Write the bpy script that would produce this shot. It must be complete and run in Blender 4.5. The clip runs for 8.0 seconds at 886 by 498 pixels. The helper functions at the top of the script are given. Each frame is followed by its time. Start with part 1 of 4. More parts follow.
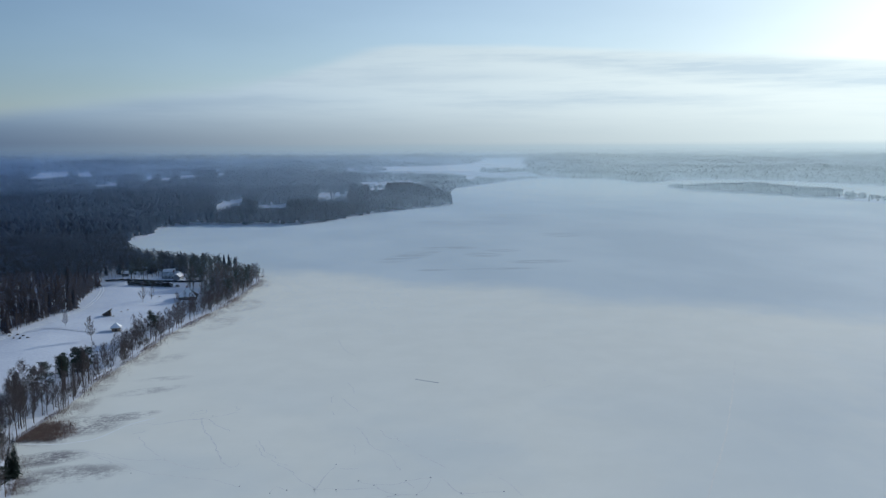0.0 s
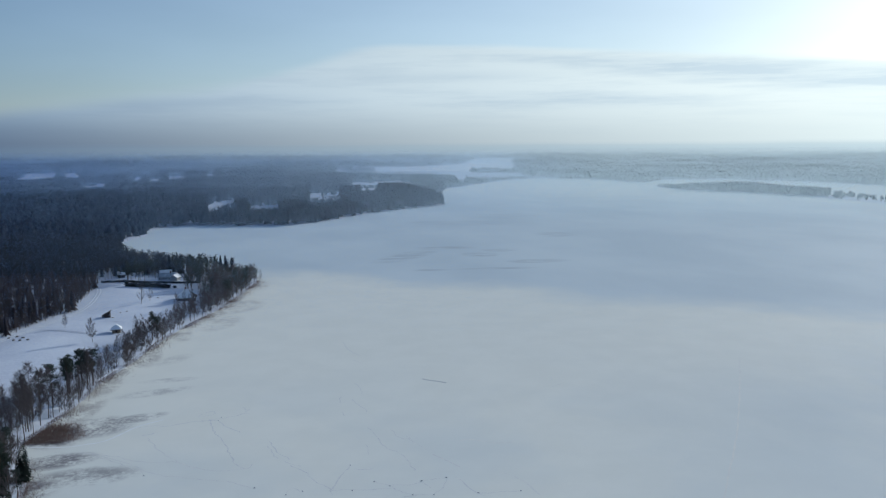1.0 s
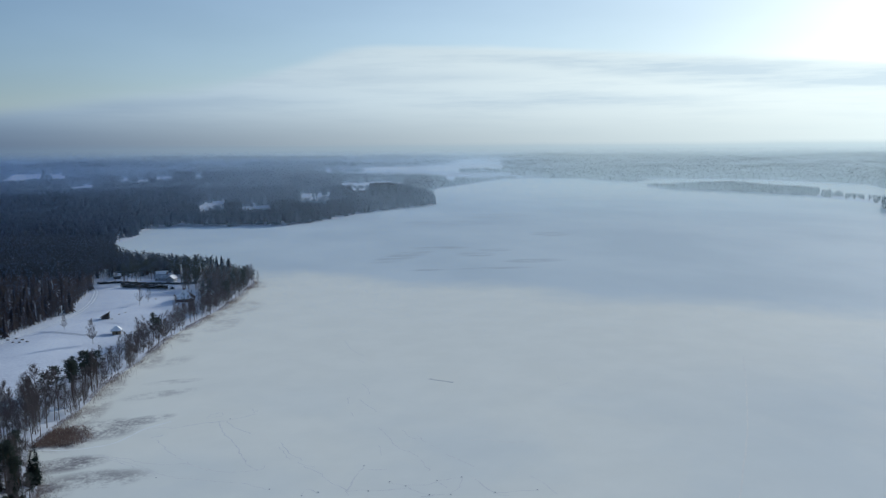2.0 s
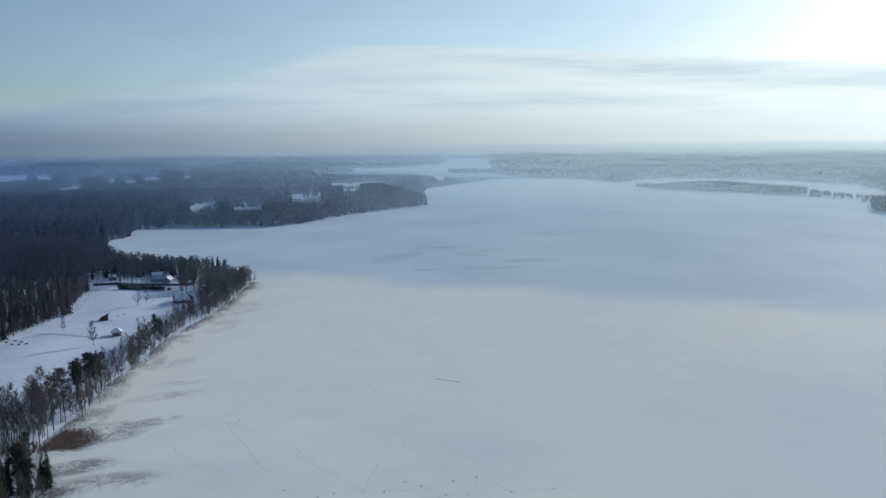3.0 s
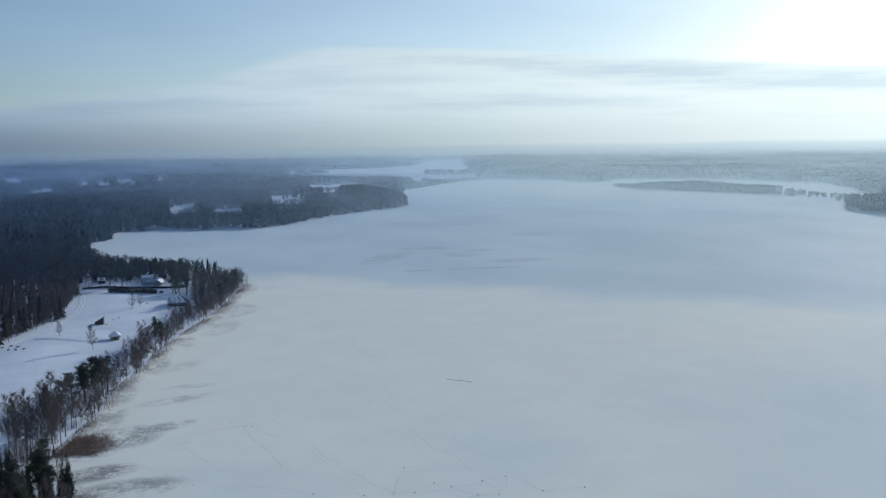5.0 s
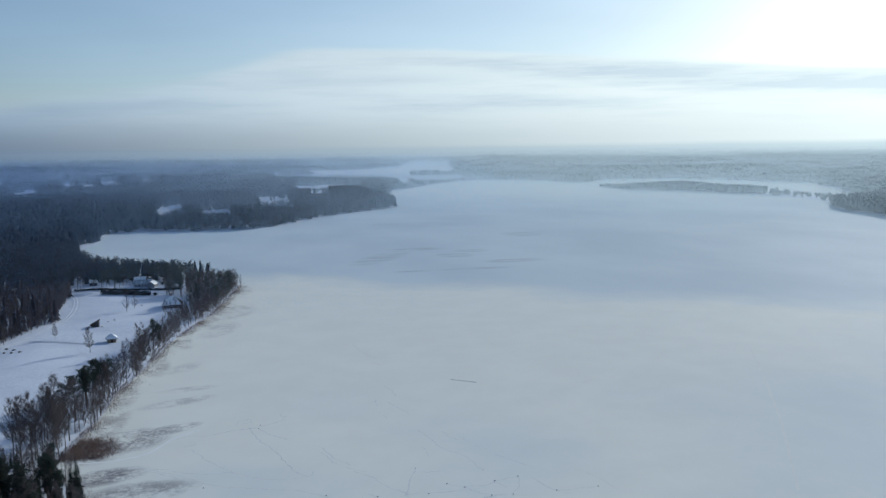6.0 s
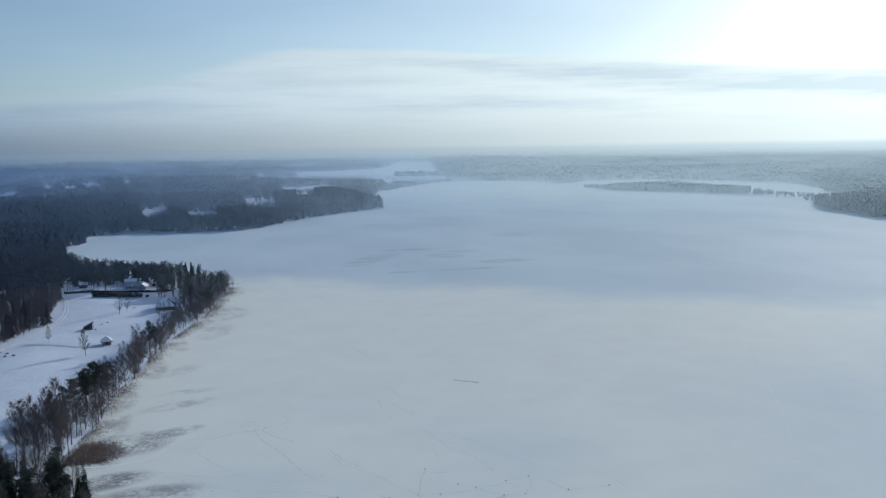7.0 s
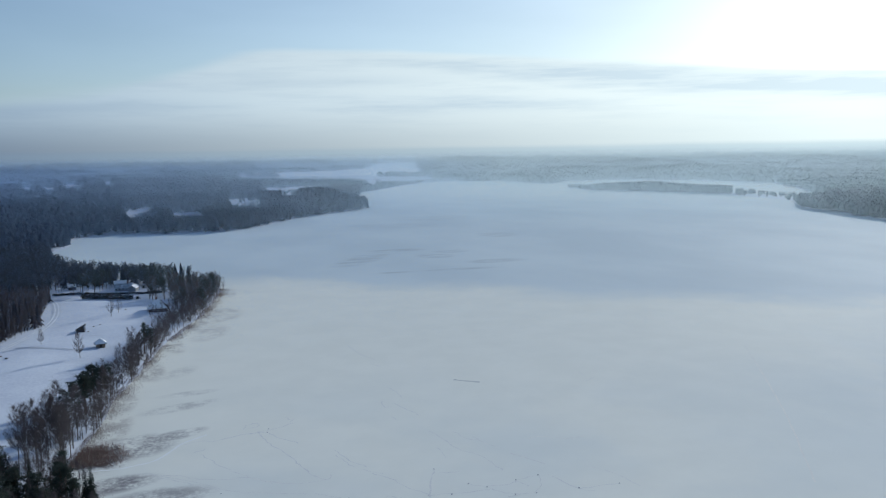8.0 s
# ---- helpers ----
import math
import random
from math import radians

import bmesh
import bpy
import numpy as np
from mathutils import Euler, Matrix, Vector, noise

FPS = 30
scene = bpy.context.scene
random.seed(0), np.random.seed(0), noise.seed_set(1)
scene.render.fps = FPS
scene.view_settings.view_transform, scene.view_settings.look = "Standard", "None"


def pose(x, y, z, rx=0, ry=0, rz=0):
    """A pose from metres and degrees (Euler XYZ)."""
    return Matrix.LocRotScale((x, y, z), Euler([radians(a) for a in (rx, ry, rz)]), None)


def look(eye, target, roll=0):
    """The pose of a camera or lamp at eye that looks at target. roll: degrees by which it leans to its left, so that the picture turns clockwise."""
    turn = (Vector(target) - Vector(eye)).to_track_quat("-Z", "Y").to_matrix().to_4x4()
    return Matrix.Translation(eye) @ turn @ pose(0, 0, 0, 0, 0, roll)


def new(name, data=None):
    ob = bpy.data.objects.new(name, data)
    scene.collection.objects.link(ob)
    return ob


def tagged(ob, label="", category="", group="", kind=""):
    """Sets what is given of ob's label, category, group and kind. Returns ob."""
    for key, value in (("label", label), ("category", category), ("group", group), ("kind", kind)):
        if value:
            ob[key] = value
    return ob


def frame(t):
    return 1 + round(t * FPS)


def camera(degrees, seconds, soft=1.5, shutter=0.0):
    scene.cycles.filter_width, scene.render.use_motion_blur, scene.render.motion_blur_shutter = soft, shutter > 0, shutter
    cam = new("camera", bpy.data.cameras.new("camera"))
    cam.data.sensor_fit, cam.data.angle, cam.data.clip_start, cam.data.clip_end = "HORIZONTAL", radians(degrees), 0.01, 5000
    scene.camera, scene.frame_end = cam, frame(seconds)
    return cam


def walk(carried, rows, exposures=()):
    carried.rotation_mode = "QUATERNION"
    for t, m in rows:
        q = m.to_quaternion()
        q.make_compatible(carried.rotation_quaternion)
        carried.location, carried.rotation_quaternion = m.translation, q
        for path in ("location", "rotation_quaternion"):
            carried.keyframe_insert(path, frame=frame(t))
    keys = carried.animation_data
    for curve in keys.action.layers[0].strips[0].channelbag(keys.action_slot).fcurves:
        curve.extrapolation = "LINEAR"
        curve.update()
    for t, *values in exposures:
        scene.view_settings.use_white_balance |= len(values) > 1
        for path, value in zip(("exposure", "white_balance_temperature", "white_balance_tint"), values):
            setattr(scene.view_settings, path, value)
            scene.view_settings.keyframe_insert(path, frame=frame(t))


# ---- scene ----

# ================= camera =================
cam = camera(58.0, 8.0, soft=1.25)
PATH = [
    (0.0, pose(0.00, 0.00, 85.00, 82.803, 0, -6.662) @ pose(0, 0, 0, 0, 0, -0.236)),
    (0.5, pose(-3.49, 0.73, 84.83, 82.809, 0, -7.107) @ pose(0, 0, 0, 0, 0, -0.295)),
    (1.0, pose(-6.97, 1.46, 84.66, 82.818, 0, -7.567) @ pose(0, 0, 0, 0, 0, -0.343)),
    (1.5, pose(-10.44, 2.21, 84.49, 82.829, 0, -8.032) @ pose(0, 0, 0, 0, 0, -0.384)),
    (2.0, pose(-13.91, 2.98, 84.32, 82.840, 0, -8.499) @ pose(0, 0, 0, 0, 0, -0.424)),
    (2.5, pose(-17.36, 3.78, 84.15, 82.852, 0, -8.967) @ pose(0, 0, 0, 0, 0, -0.464)),
    (3.0, pose(-20.80, 4.62, 83.99, 82.864, 0, -9.438) @ pose(0, 0, 0, 0, 0, -0.505)),
    (3.5, pose(-24.22, 5.50, 83.82, 82.878, 0, -9.915) @ pose(0, 0, 0, 0, 0, -0.549)),
    (4.0, pose(-27.64, 6.42, 83.66, 82.894, 0, -10.406) @ pose(0, 0, 0, 0, 0, -0.594)),
    (4.5, pose(-31.03, 7.39, 83.50, 82.913, 0, -10.916) @ pose(0, 0, 0, 0, 0, -0.639)),
    (5.0, pose(-34.42, 8.39, 83.35, 82.935, 0, -11.450) @ pose(0, 0, 0, 0, 0, -0.684)),
    (5.5, pose(-37.79, 9.42, 83.20, 82.961, 0, -12.013) @ pose(0, 0, 0, 0, 0, -0.726)),
    (6.0, pose(-41.16, 10.48, 83.05, 82.988, 0, -12.609) @ pose(0, 0, 0, 0, 0, -0.766)),
    (6.5, pose(-44.52, 11.56, 82.91, 83.016, 0, -13.237) @ pose(0, 0, 0, 0, 0, -0.803)),
    (7.0, pose(-47.87, 12.65, 82.77, 83.041, 0, -13.894) @ pose(0, 0, 0, 0, 0, -0.837)),
    (7.5, pose(-51.23, 13.74, 82.64, 83.059, 0, -14.572) @ pose(0, 0, 0, 0, 0, -0.871)),
    (8.0, pose(-54.59, 14.81, 82.52, 83.065, 0, -15.259) @ pose(0, 0, 0, 0, 0, -0.909)),
]
walk(cam, PATH, [(0.0, 0.10, 5920, 4), (8.0, 0.14, 5920, 4)])

# ================= light =================
SUN_AZ, SUN_EL = radians(48), radians(19)
SUN_DIR = Vector((math.sin(SUN_AZ) * math.cos(SUN_EL), math.cos(SUN_AZ) * math.cos(SUN_EL), math.sin(SUN_EL)))


class Nodes:
    """Short hand for building node trees."""

    def __init__(self, tree):
        self.tree = tree
        tree.nodes.clear()

    def add(self, kind, props=None, **inputs):
        n = self.tree.nodes.new(kind)
        for key, value in (props or {}).items():
            setattr(n, key, value)
        for key, value in inputs.items():
            key = int(key[1:]) if key[0] == "i" and key[1:].isdigit() else key.replace("_", " ")
            self.put(n, key, value)
        return n

    def put(self, n, key, value):
        if isinstance(value, bpy.types.NodeSocket):
            self.tree.links.new(value, n.inputs[key])
        else:
            n.inputs[key].default_value = value

    def math(self, op, a, b=0.0, clamp=False):
        n = self.add("ShaderNodeMath", {"operation": op, "use_clamp": clamp}, i0=a, i1=b)
        return n.outputs[0]

    def span(self, value, lo, hi, a=0.0, b=1.0, smooth=True):
        n = self.add("ShaderNodeMapRange", {"interpolation_type": "SMOOTHSTEP" if smooth else "LINEAR"}, i0=value, i1=lo, i2=hi, i3=a, i4=b)
        return n.outputs[0]

    def noise(self, where, scale, detail=4.0, rough=0.5):
        return self.add("ShaderNodeTexNoise", None, Vector=where, Scale=scale, Detail=detail, Roughness=rough).outputs["Fac"]

    def mix(self, fac, a, b):
        n = self.add("ShaderNodeMix", {"data_type": "RGBA"}, i0=fac)
        self.put(n, 6, a if isinstance(a, bpy.types.NodeSocket) else (*a, 1))
        self.put(n, 7, b if isinstance(b, bpy.types.NodeSocket) else (*b, 1))
        return n.outputs[2]

    def scaled(self, where, x, y, z, shift=(0, 0, 0)):
        return self.add("ShaderNodeMapping", None, Vector=where, Location=shift, Scale=(x, y, z)).outputs[0]


def make_world():
    w = bpy.data.worlds.new("winter_sky")
    scene.world = w
    w.use_nodes = True
    k = Nodes(w.node_tree)
    way = k.add("ShaderNodeTexCoord").outputs["Generated"]
    sky = k.add("ShaderNodeTexSky", {"sky_type": "NISHITA", "sun_disc": False, "sun_elevation": SUN_EL, "sun_rotation": SUN_AZ,
                                     "altitude": 80.0, "air_density": 1.0, "dust_density": 0.6, "ozone_density": 2.5})
    sep = k.add("ShaderNodeSeparateXYZ", None, Vector=way)
    up = sep.outputs[2]
    # how near a direction is to the sun's side
    dot = k.add("ShaderNodeVectorMath", {"operation": "DOT_PRODUCT"}, i0=way, i1=(math.sin(SUN_AZ), math.cos(SUN_AZ), 0)).outputs["Value"]
    side = k.span(k.math("ARCCOSINE", dot), 1.35, 0.1, smooth=False)
    # bearing and height of a direction, in degrees
    az = k.math("MULTIPLY", k.math("ARCTAN2", sep.outputs[0], sep.outputs[1]), 57.2958)
    el = k.math("MULTIPLY", k.math("ARCSINE", up), 57.2958)
    flat = k.add("ShaderNodeCombineXYZ", None, X=k.math("MULTIPLY", az, 0.05), Y=k.math("MULTIPLY", el, 0.55)).outputs[0]
    streaks = k.noise(flat, 2.6, 6.0, 0.6)
    big = k.noise(k.scaled(flat, 1.0, 1.0, 1.0, (3, 1, 0)), 1.1, 4.0)
    sway = k.math("SUBTRACT", big, 0.5)
    # the bank's upper edge rises from the dull side and sinks again towards the sun
    lid = k.math("ADD", k.span(az, -22, -10, 2.1, 3.7, smooth=False), k.math("SUBTRACT", k.span(az, -11, 5, 0.0, 3.35), k.span(az, 12, 50, 0.0, 2.9, smooth=False)))
    over = k.math("ADD", k.math("SUBTRACT", el, lid), k.math("MULTIPLY", sway, 0.8))
    soft_edge = k.span(az, -12, 8, 0.75, 0.34)
    bank = k.math("SUBTRACT", 1.0, k.span(k.math("DIVIDE", over, soft_edge), -0.8, 1.0))

    def belt(height_at, thick_at, from_az, full_az, to_az, gone_az):
        # a long dim streak of cloud along a height, between two bearings
        off = k.math("DIVIDE", k.math("ADD", k.math("SUBTRACT", el, height_at), k.math("MULTIPLY", sway, 0.9)), thick_at)
        bell = k.math("POWER", 2.718, k.math("MULTIPLY", k.math("MULTIPLY", off, off), -1.0))
        return k.math("MULTIPLY", bell, k.math("MULTIPLY", k.span(az, from_az, full_az), k.span(az, gone_az, to_az)))

    under = k.math("SUBTRACT", lid, k.span(az, 8, 34, 0.55, 1.05, smooth=False))
    ragged = k.span(streaks, 0.25, 0.65, 0.45, 1.1)
    dim = k.math("MULTIPLY", belt(under, k.span(az, 8, 34, 0.42, 0.80, smooth=False), 0, 30, 60, 90), ragged)
    dim = k.math("ADD", dim, k.math("MULTIPLY", k.math("MULTIPLY", belt(3.25, 0.55, 4, 12, 18, 30), ragged), 0.6))
    dim = k.math("ADD", dim, k.math("MULTIPLY", belt(k.span(az, -16, -6, 2.85, 3.25, smooth=False), 0.42, -18, -13, -8, 4), 0.6))
    dim = k.math("ADD", dim, k.math("MULTIPLY", belt(5.0, 0.35, -2, 4, 10, 18), 0.35))
    dim = k.math("ADD", dim, k.math("MULTIPLY", k.span(streaks, 0.42, 0.7), 0.3), clamp=True)
    cloud_lit = k.mix(side, (0.213, 0.303, 0.42), (1.02, 1.04, 0.97))
    cloud_dim = k.mix(side, (0.165, 0.236, 0.34), (0.76, 0.83, 0.85))
    cloud = k.mix(dim, cloud_lit, cloud_dim)
    mist_colour = k.mix(k.math("POWER", side, 1.25), (0.078, 0.117, 0.195), (0.88, 0.92, 0.875))
    cloud = k.mix(k.span(el, 3.8, 0.0), cloud, mist_colour)
    thick = k.span(k.noise(k.scaled(way, 2.0, 2.0, 8.0, (7, 2, 0)), 2.2, 4.0), 0.2, 0.8, 0.9, 1.06)
    veil = k.mix(side, (0.046, 0.066, 0.124), (0.37, 0.385, 0.39))
    thin = k.add("ShaderNodeBackground", None, Color=veil, Strength=thick)
    clear = k.add("ShaderNodeBackground", None, Color=sky.outputs[0], Strength=0.057)
    open_sky = k.add("ShaderNodeAddShader", None, i0=clear.outputs[0], i1=thin.outputs[0])
    grey = k.add("ShaderNodeBackground", None, Color=cloud, Strength=1.0)
    both = k.add("ShaderNodeMixShader", None, i0=bank, i1=open_sky.outputs[0], i2=grey.outputs[0])
    out = k.add("ShaderNodeOutputWorld", None, Surface=both.outputs[0])


make_world()
lamp = bpy.data.lights.new("sun", "SUN")
lamp.energy, lamp.angle, lamp.color = 2.85, radians(1.2), (1.0, 0.93, 0.84)
sun = new("sun", lamp)
sun.matrix_world = look(SUN_DIR * 900, (0, 0, 0))

# ================= materials =================


def surface(name, build, rough=0.8, spec=0.3):
    m = bpy.data.materials.new(name)
    m.use_nodes = True
    k = Nodes(m.node_tree)
    b = k.add("ShaderNodeBsdfPrincipled", None, Roughness=rough)
    b.inputs["Specular IOR Level"].default_value = spec
    build(k, b)
    k.add("ShaderNodeOutputMaterial", None, Surface=b.outputs[0])
    return m


def mottled(name, a, b, scale=0.6, rough=0.85, bump=0.0, each=0.0, spec=0.2):
    """Two colours mixed by noise at two scales; each: how much pieces differ from one another."""

    def build(k, p):
        where = k.add("ShaderNodeNewGeometry").outputs["Position"]
        f = k.math("MULTIPLY", k.math("ADD", k.noise(where, scale, 4), k.noise(where, scale * 7, 2)), 0.5)
        f = k.span(f, 0.32, 0.68)
        if each:
            isl = k.add("ShaderNodeNewGeometry").outputs["Random Per Island"]
            f = k.math("ADD", k.math("MULTIPLY", f, 1 - each), k.math("MULTIPLY", isl, each))
        k.put(p, "Base Color", k.mix(f, a, b))
        if bump:
            bn = k.add("ShaderNodeBump", None, Strength=bump, Distance=0.2, Height=k.noise(where, scale * 5, 4))
            k.put(p, "Normal", bn.outputs[0])

    return surface(name, build, rough, spec)


def translucent_growth(name, a, b, scale, through_share=0.5):
    """Thin branches, needles or reeds that pass light from behind, lifting backlit woods in place of haze."""
    m = bpy.data.materials.new(name)
    m.use_nodes = True
    k = Nodes(m.node_tree)
    geo = k.add("ShaderNodeNewGeometry")
    f = k.math("ADD", k.math("MULTIPLY", k.span(k.noise(geo.outputs["Position"], scale, 4), 0.3, 0.7), 0.6), k.math("MULTIPLY", geo.outputs["Random Per Island"], 0.4))
    colour = k.mix(f, a, b)
    d = k.add("ShaderNodeBsdfDiffuse", None, Color=colour)
    t = k.add("ShaderNodeBsdfTranslucent", None, Color=colour)
    x = k.add("ShaderNodeMixShader", None, i0=through_share, i1=d.outputs[0], i2=t.outputs[0])
    k.add("ShaderNodeOutputMaterial", None, Surface=x.outputs[0])
    return m


def wet_patch(k, pos, cx, cy, rx, ry, turn, grain, strength, stretch=(1.0, 1.0)):
    """A stain on the ice with a ragged, wind-blown edge."""
    c, s = math.cos(radians(turn)), math.sin(radians(turn))
    sep = k.add("ShaderNodeSeparateXYZ", None, Vector=pos)
    dx, dy = k.math("SUBTRACT", sep.outputs[0], cx), k.math("SUBTRACT", sep.outputs[1], cy)
    u = k.math("ADD", k.math("MULTIPLY", dx, c / rx), k.math("MULTIPLY", dy, s / rx))
    v = k.math("ADD", k.math("MULTIPLY", dx, -s / ry), k.math("MULTIPLY", dy, c / ry))
    r = k.math("ADD", k.math("MULTIPLY", u, u), k.math("MULTIPLY", v, v))
    edge = k.span(r, 1.0, 0.1)
    n = k.span(k.math("ADD", k.math("MULTIPLY", k.noise(k.scaled(pos, *stretch, 1.0), grain, 5, 0.7), 0.72), k.math("MULTIPLY", k.noise(pos, grain * 9, 3, 0.6), 0.28)), 0.40, 0.60)
    return k.math("MULTIPLY", k.math("MULTIPLY", edge, n), strength)


LAKE_STAINS = [  # centre, half sizes, turn, grain, strength
    (48, 630, 17, 58, -32, 0.05, 0.8), (84, 677, 30, 14, -8, 0.06, 0.8), (106, 628, 18, 20, 0, 0.07, 0.85), (126, 652, 18, 12, 0, 0.06, 0.7),
    (142, 584, 30, 13, 0, 0.07, 0.8), (106, 552, 36, 6, 0, 0.08, 0.8), (58, 552, 16, 6, 0, 0.08, 0.75), (206, 764, 24, 28, 0, 0.06, 0.75), (130, 900, 70, 40, -20, 0.03, 0.35),
    (205, 980, 60, 60, 0, 0.02, 0.3), (380, 1350, 90, 120, 0, 0.01, 0.25),
]
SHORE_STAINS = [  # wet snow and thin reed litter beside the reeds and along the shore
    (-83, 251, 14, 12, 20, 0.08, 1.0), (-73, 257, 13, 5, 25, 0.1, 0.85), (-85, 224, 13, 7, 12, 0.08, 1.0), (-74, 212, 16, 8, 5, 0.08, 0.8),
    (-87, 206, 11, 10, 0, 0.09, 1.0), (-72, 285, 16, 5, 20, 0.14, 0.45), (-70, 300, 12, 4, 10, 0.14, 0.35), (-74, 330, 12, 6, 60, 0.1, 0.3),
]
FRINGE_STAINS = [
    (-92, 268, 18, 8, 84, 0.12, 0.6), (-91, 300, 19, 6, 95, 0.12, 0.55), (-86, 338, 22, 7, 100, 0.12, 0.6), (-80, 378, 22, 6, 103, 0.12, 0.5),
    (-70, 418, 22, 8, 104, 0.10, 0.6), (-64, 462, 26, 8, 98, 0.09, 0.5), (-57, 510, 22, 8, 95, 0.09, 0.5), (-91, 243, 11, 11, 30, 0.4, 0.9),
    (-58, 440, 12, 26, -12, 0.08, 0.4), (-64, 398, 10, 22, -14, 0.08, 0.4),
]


def ice_build(k, p):
    pos = k.add("ShaderNodeNewGeometry").outputs["Position"]
    sep = k.add("ShaderNodeSeparateXYZ", None, Vector=pos)
    drift = k.noise(k.scaled(pos, 1.5, 0.9, 1.0), 0.006, 5, 0.5)
    fine = k.noise(pos, 0.05, 6, 0.6)
    # cloud shade over the middle of the lake painted blue-grey; snow near the shores
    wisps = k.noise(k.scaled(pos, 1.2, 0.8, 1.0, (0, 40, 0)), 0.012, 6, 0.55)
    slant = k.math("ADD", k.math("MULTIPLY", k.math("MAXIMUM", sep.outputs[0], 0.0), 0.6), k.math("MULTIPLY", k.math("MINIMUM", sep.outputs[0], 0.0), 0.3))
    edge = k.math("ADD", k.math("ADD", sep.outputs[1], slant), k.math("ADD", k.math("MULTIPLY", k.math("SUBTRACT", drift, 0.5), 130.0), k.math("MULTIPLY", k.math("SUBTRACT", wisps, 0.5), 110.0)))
    cloud_shade = k.math("MULTIPLY", k.span(edge, 485, 568), k.span(edge, 2050, 1250))
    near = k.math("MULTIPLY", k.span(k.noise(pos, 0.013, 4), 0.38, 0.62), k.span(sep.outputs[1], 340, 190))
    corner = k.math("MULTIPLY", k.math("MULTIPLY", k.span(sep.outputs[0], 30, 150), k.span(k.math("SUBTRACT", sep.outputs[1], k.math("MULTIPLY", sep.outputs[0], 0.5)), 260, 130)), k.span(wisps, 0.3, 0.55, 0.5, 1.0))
    # bare: share of the blue-grey tone, painted cloud shade and near patches together
    bare = k.math("MAXIMUM", cloud_shade, k.math("MAXIMUM", k.math("MULTIPLY", near, 0.36), k.math("MULTIPLY", corner, 0.62)))
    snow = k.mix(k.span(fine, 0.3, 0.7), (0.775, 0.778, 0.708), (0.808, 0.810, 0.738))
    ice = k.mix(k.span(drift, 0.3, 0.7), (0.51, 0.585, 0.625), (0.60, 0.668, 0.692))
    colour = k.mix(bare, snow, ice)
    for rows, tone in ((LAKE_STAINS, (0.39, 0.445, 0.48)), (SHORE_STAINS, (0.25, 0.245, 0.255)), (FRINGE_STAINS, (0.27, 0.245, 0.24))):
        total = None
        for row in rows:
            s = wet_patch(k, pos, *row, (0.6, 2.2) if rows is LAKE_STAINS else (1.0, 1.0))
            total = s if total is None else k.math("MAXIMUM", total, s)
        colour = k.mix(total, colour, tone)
    k.put(p, "Base Color", colour)
    bn = k.add("ShaderNodeBump", None, Strength=0.06, Distance=0.15, Height=fine)
    k.put(p, "Normal", bn.outputs[0])


def snow_build(k, p):
    pos = k.add("ShaderNodeNewGeometry").outputs["Position"]
    a = k.noise(pos, 0.05, 5)
    b = k.noise(pos, 0.9, 4)
    k.put(p, "Base Color", k.mix(k.span(k.math("MULTIPLY", k.math("ADD", a, b), 0.5), 0.35, 0.62), (0.53, 0.575, 0.665), (0.635, 0.68, 0.755)))
    bn = k.add("ShaderNodeBump", None, Strength=0.5, Distance=0.4, Height=k.math("ADD", a, k.math("MULTIPLY", b, 0.3)))
    k.put(p, "Normal", bn.outputs[0])


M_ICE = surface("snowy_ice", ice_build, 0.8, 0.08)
M_SNOW = surface("field_snow", snow_build, 0.75, 0.2)
M_ROOFSNOW = mottled("roof_snow", (0.84, 0.85, 0.86), (0.9, 0.9, 0.9), 0.8, 0.8, 0.2)
M_BIRCH_BARK = mottled("birch_bark", (0.22, 0.20, 0.19), (0.065, 0.056, 0.052), 1.6)
M_TWIG = translucent_growth("birch_twigs", (0.140, 0.125, 0.130), (0.076, 0.071, 0.078), 0.5)
M_PINE_BARK = mottled("pine_bark", (0.12, 0.075, 0.05), (0.06, 0.045, 0.038), 1.2)
M_NEEDLE = translucent_growth("pine_needles", (0.034, 0.047, 0.044), (0.066, 0.080, 0.072), 0.5)
M_SPRUCE = translucent_growth("spruce_needles", (0.022, 0.033, 0.030), (0.046, 0.058, 0.052), 0.5)
M_REED = translucent_growth("dry_reed", (0.225, 0.172, 0.155), (0.158, 0.124, 0.114), 0.3)
M_WOOD_NEAR = translucent_growth("dark_mixed_woods", (0.024, 0.033, 0.042), (0.050, 0.058, 0.069), 0.03)
M_WOOD_BARE = translucent_growth("bare_alder_woods", (0.055, 0.050, 0.056), (0.092, 0.084, 0.090), 0.05)
# haze is painted in: farther belts of woods get paler, bluer base colours
M_WOOD_BAY = translucent_growth("dark_spruce_woods", (0.033, 0.047, 0.065), (0.058, 0.074, 0.096), 0.008)
M_WOOD_FAR = translucent_growth("haze_tinted_woods", (0.047, 0.064, 0.086), (0.077, 0.099, 0.126), 0.005)
M_WOOD_RIM = translucent_growth("haze_paled_woods", (0.115, 0.138, 0.165), (0.160, 0.186, 0.212), 0.003)
M_TRACK = mottled("trodden_slush", (0.60, 0.61, 0.61), (0.77, 0.775, 0.72), 0.45)
M_FAINT = mottled("old_trodden_snow", (0.685, 0.695, 0.665), (0.79, 0.79, 0.725), 0.2)
M_TRAIL = mottled("trodden_snow", (0.76, 0.785, 0.785), (0.83, 0.845, 0.83), 0.4)
M_RIDGE = mottled("wet_dark_ice", (0.26, 0.28, 0.30), (0.40, 0.42, 0.44), 0.5)

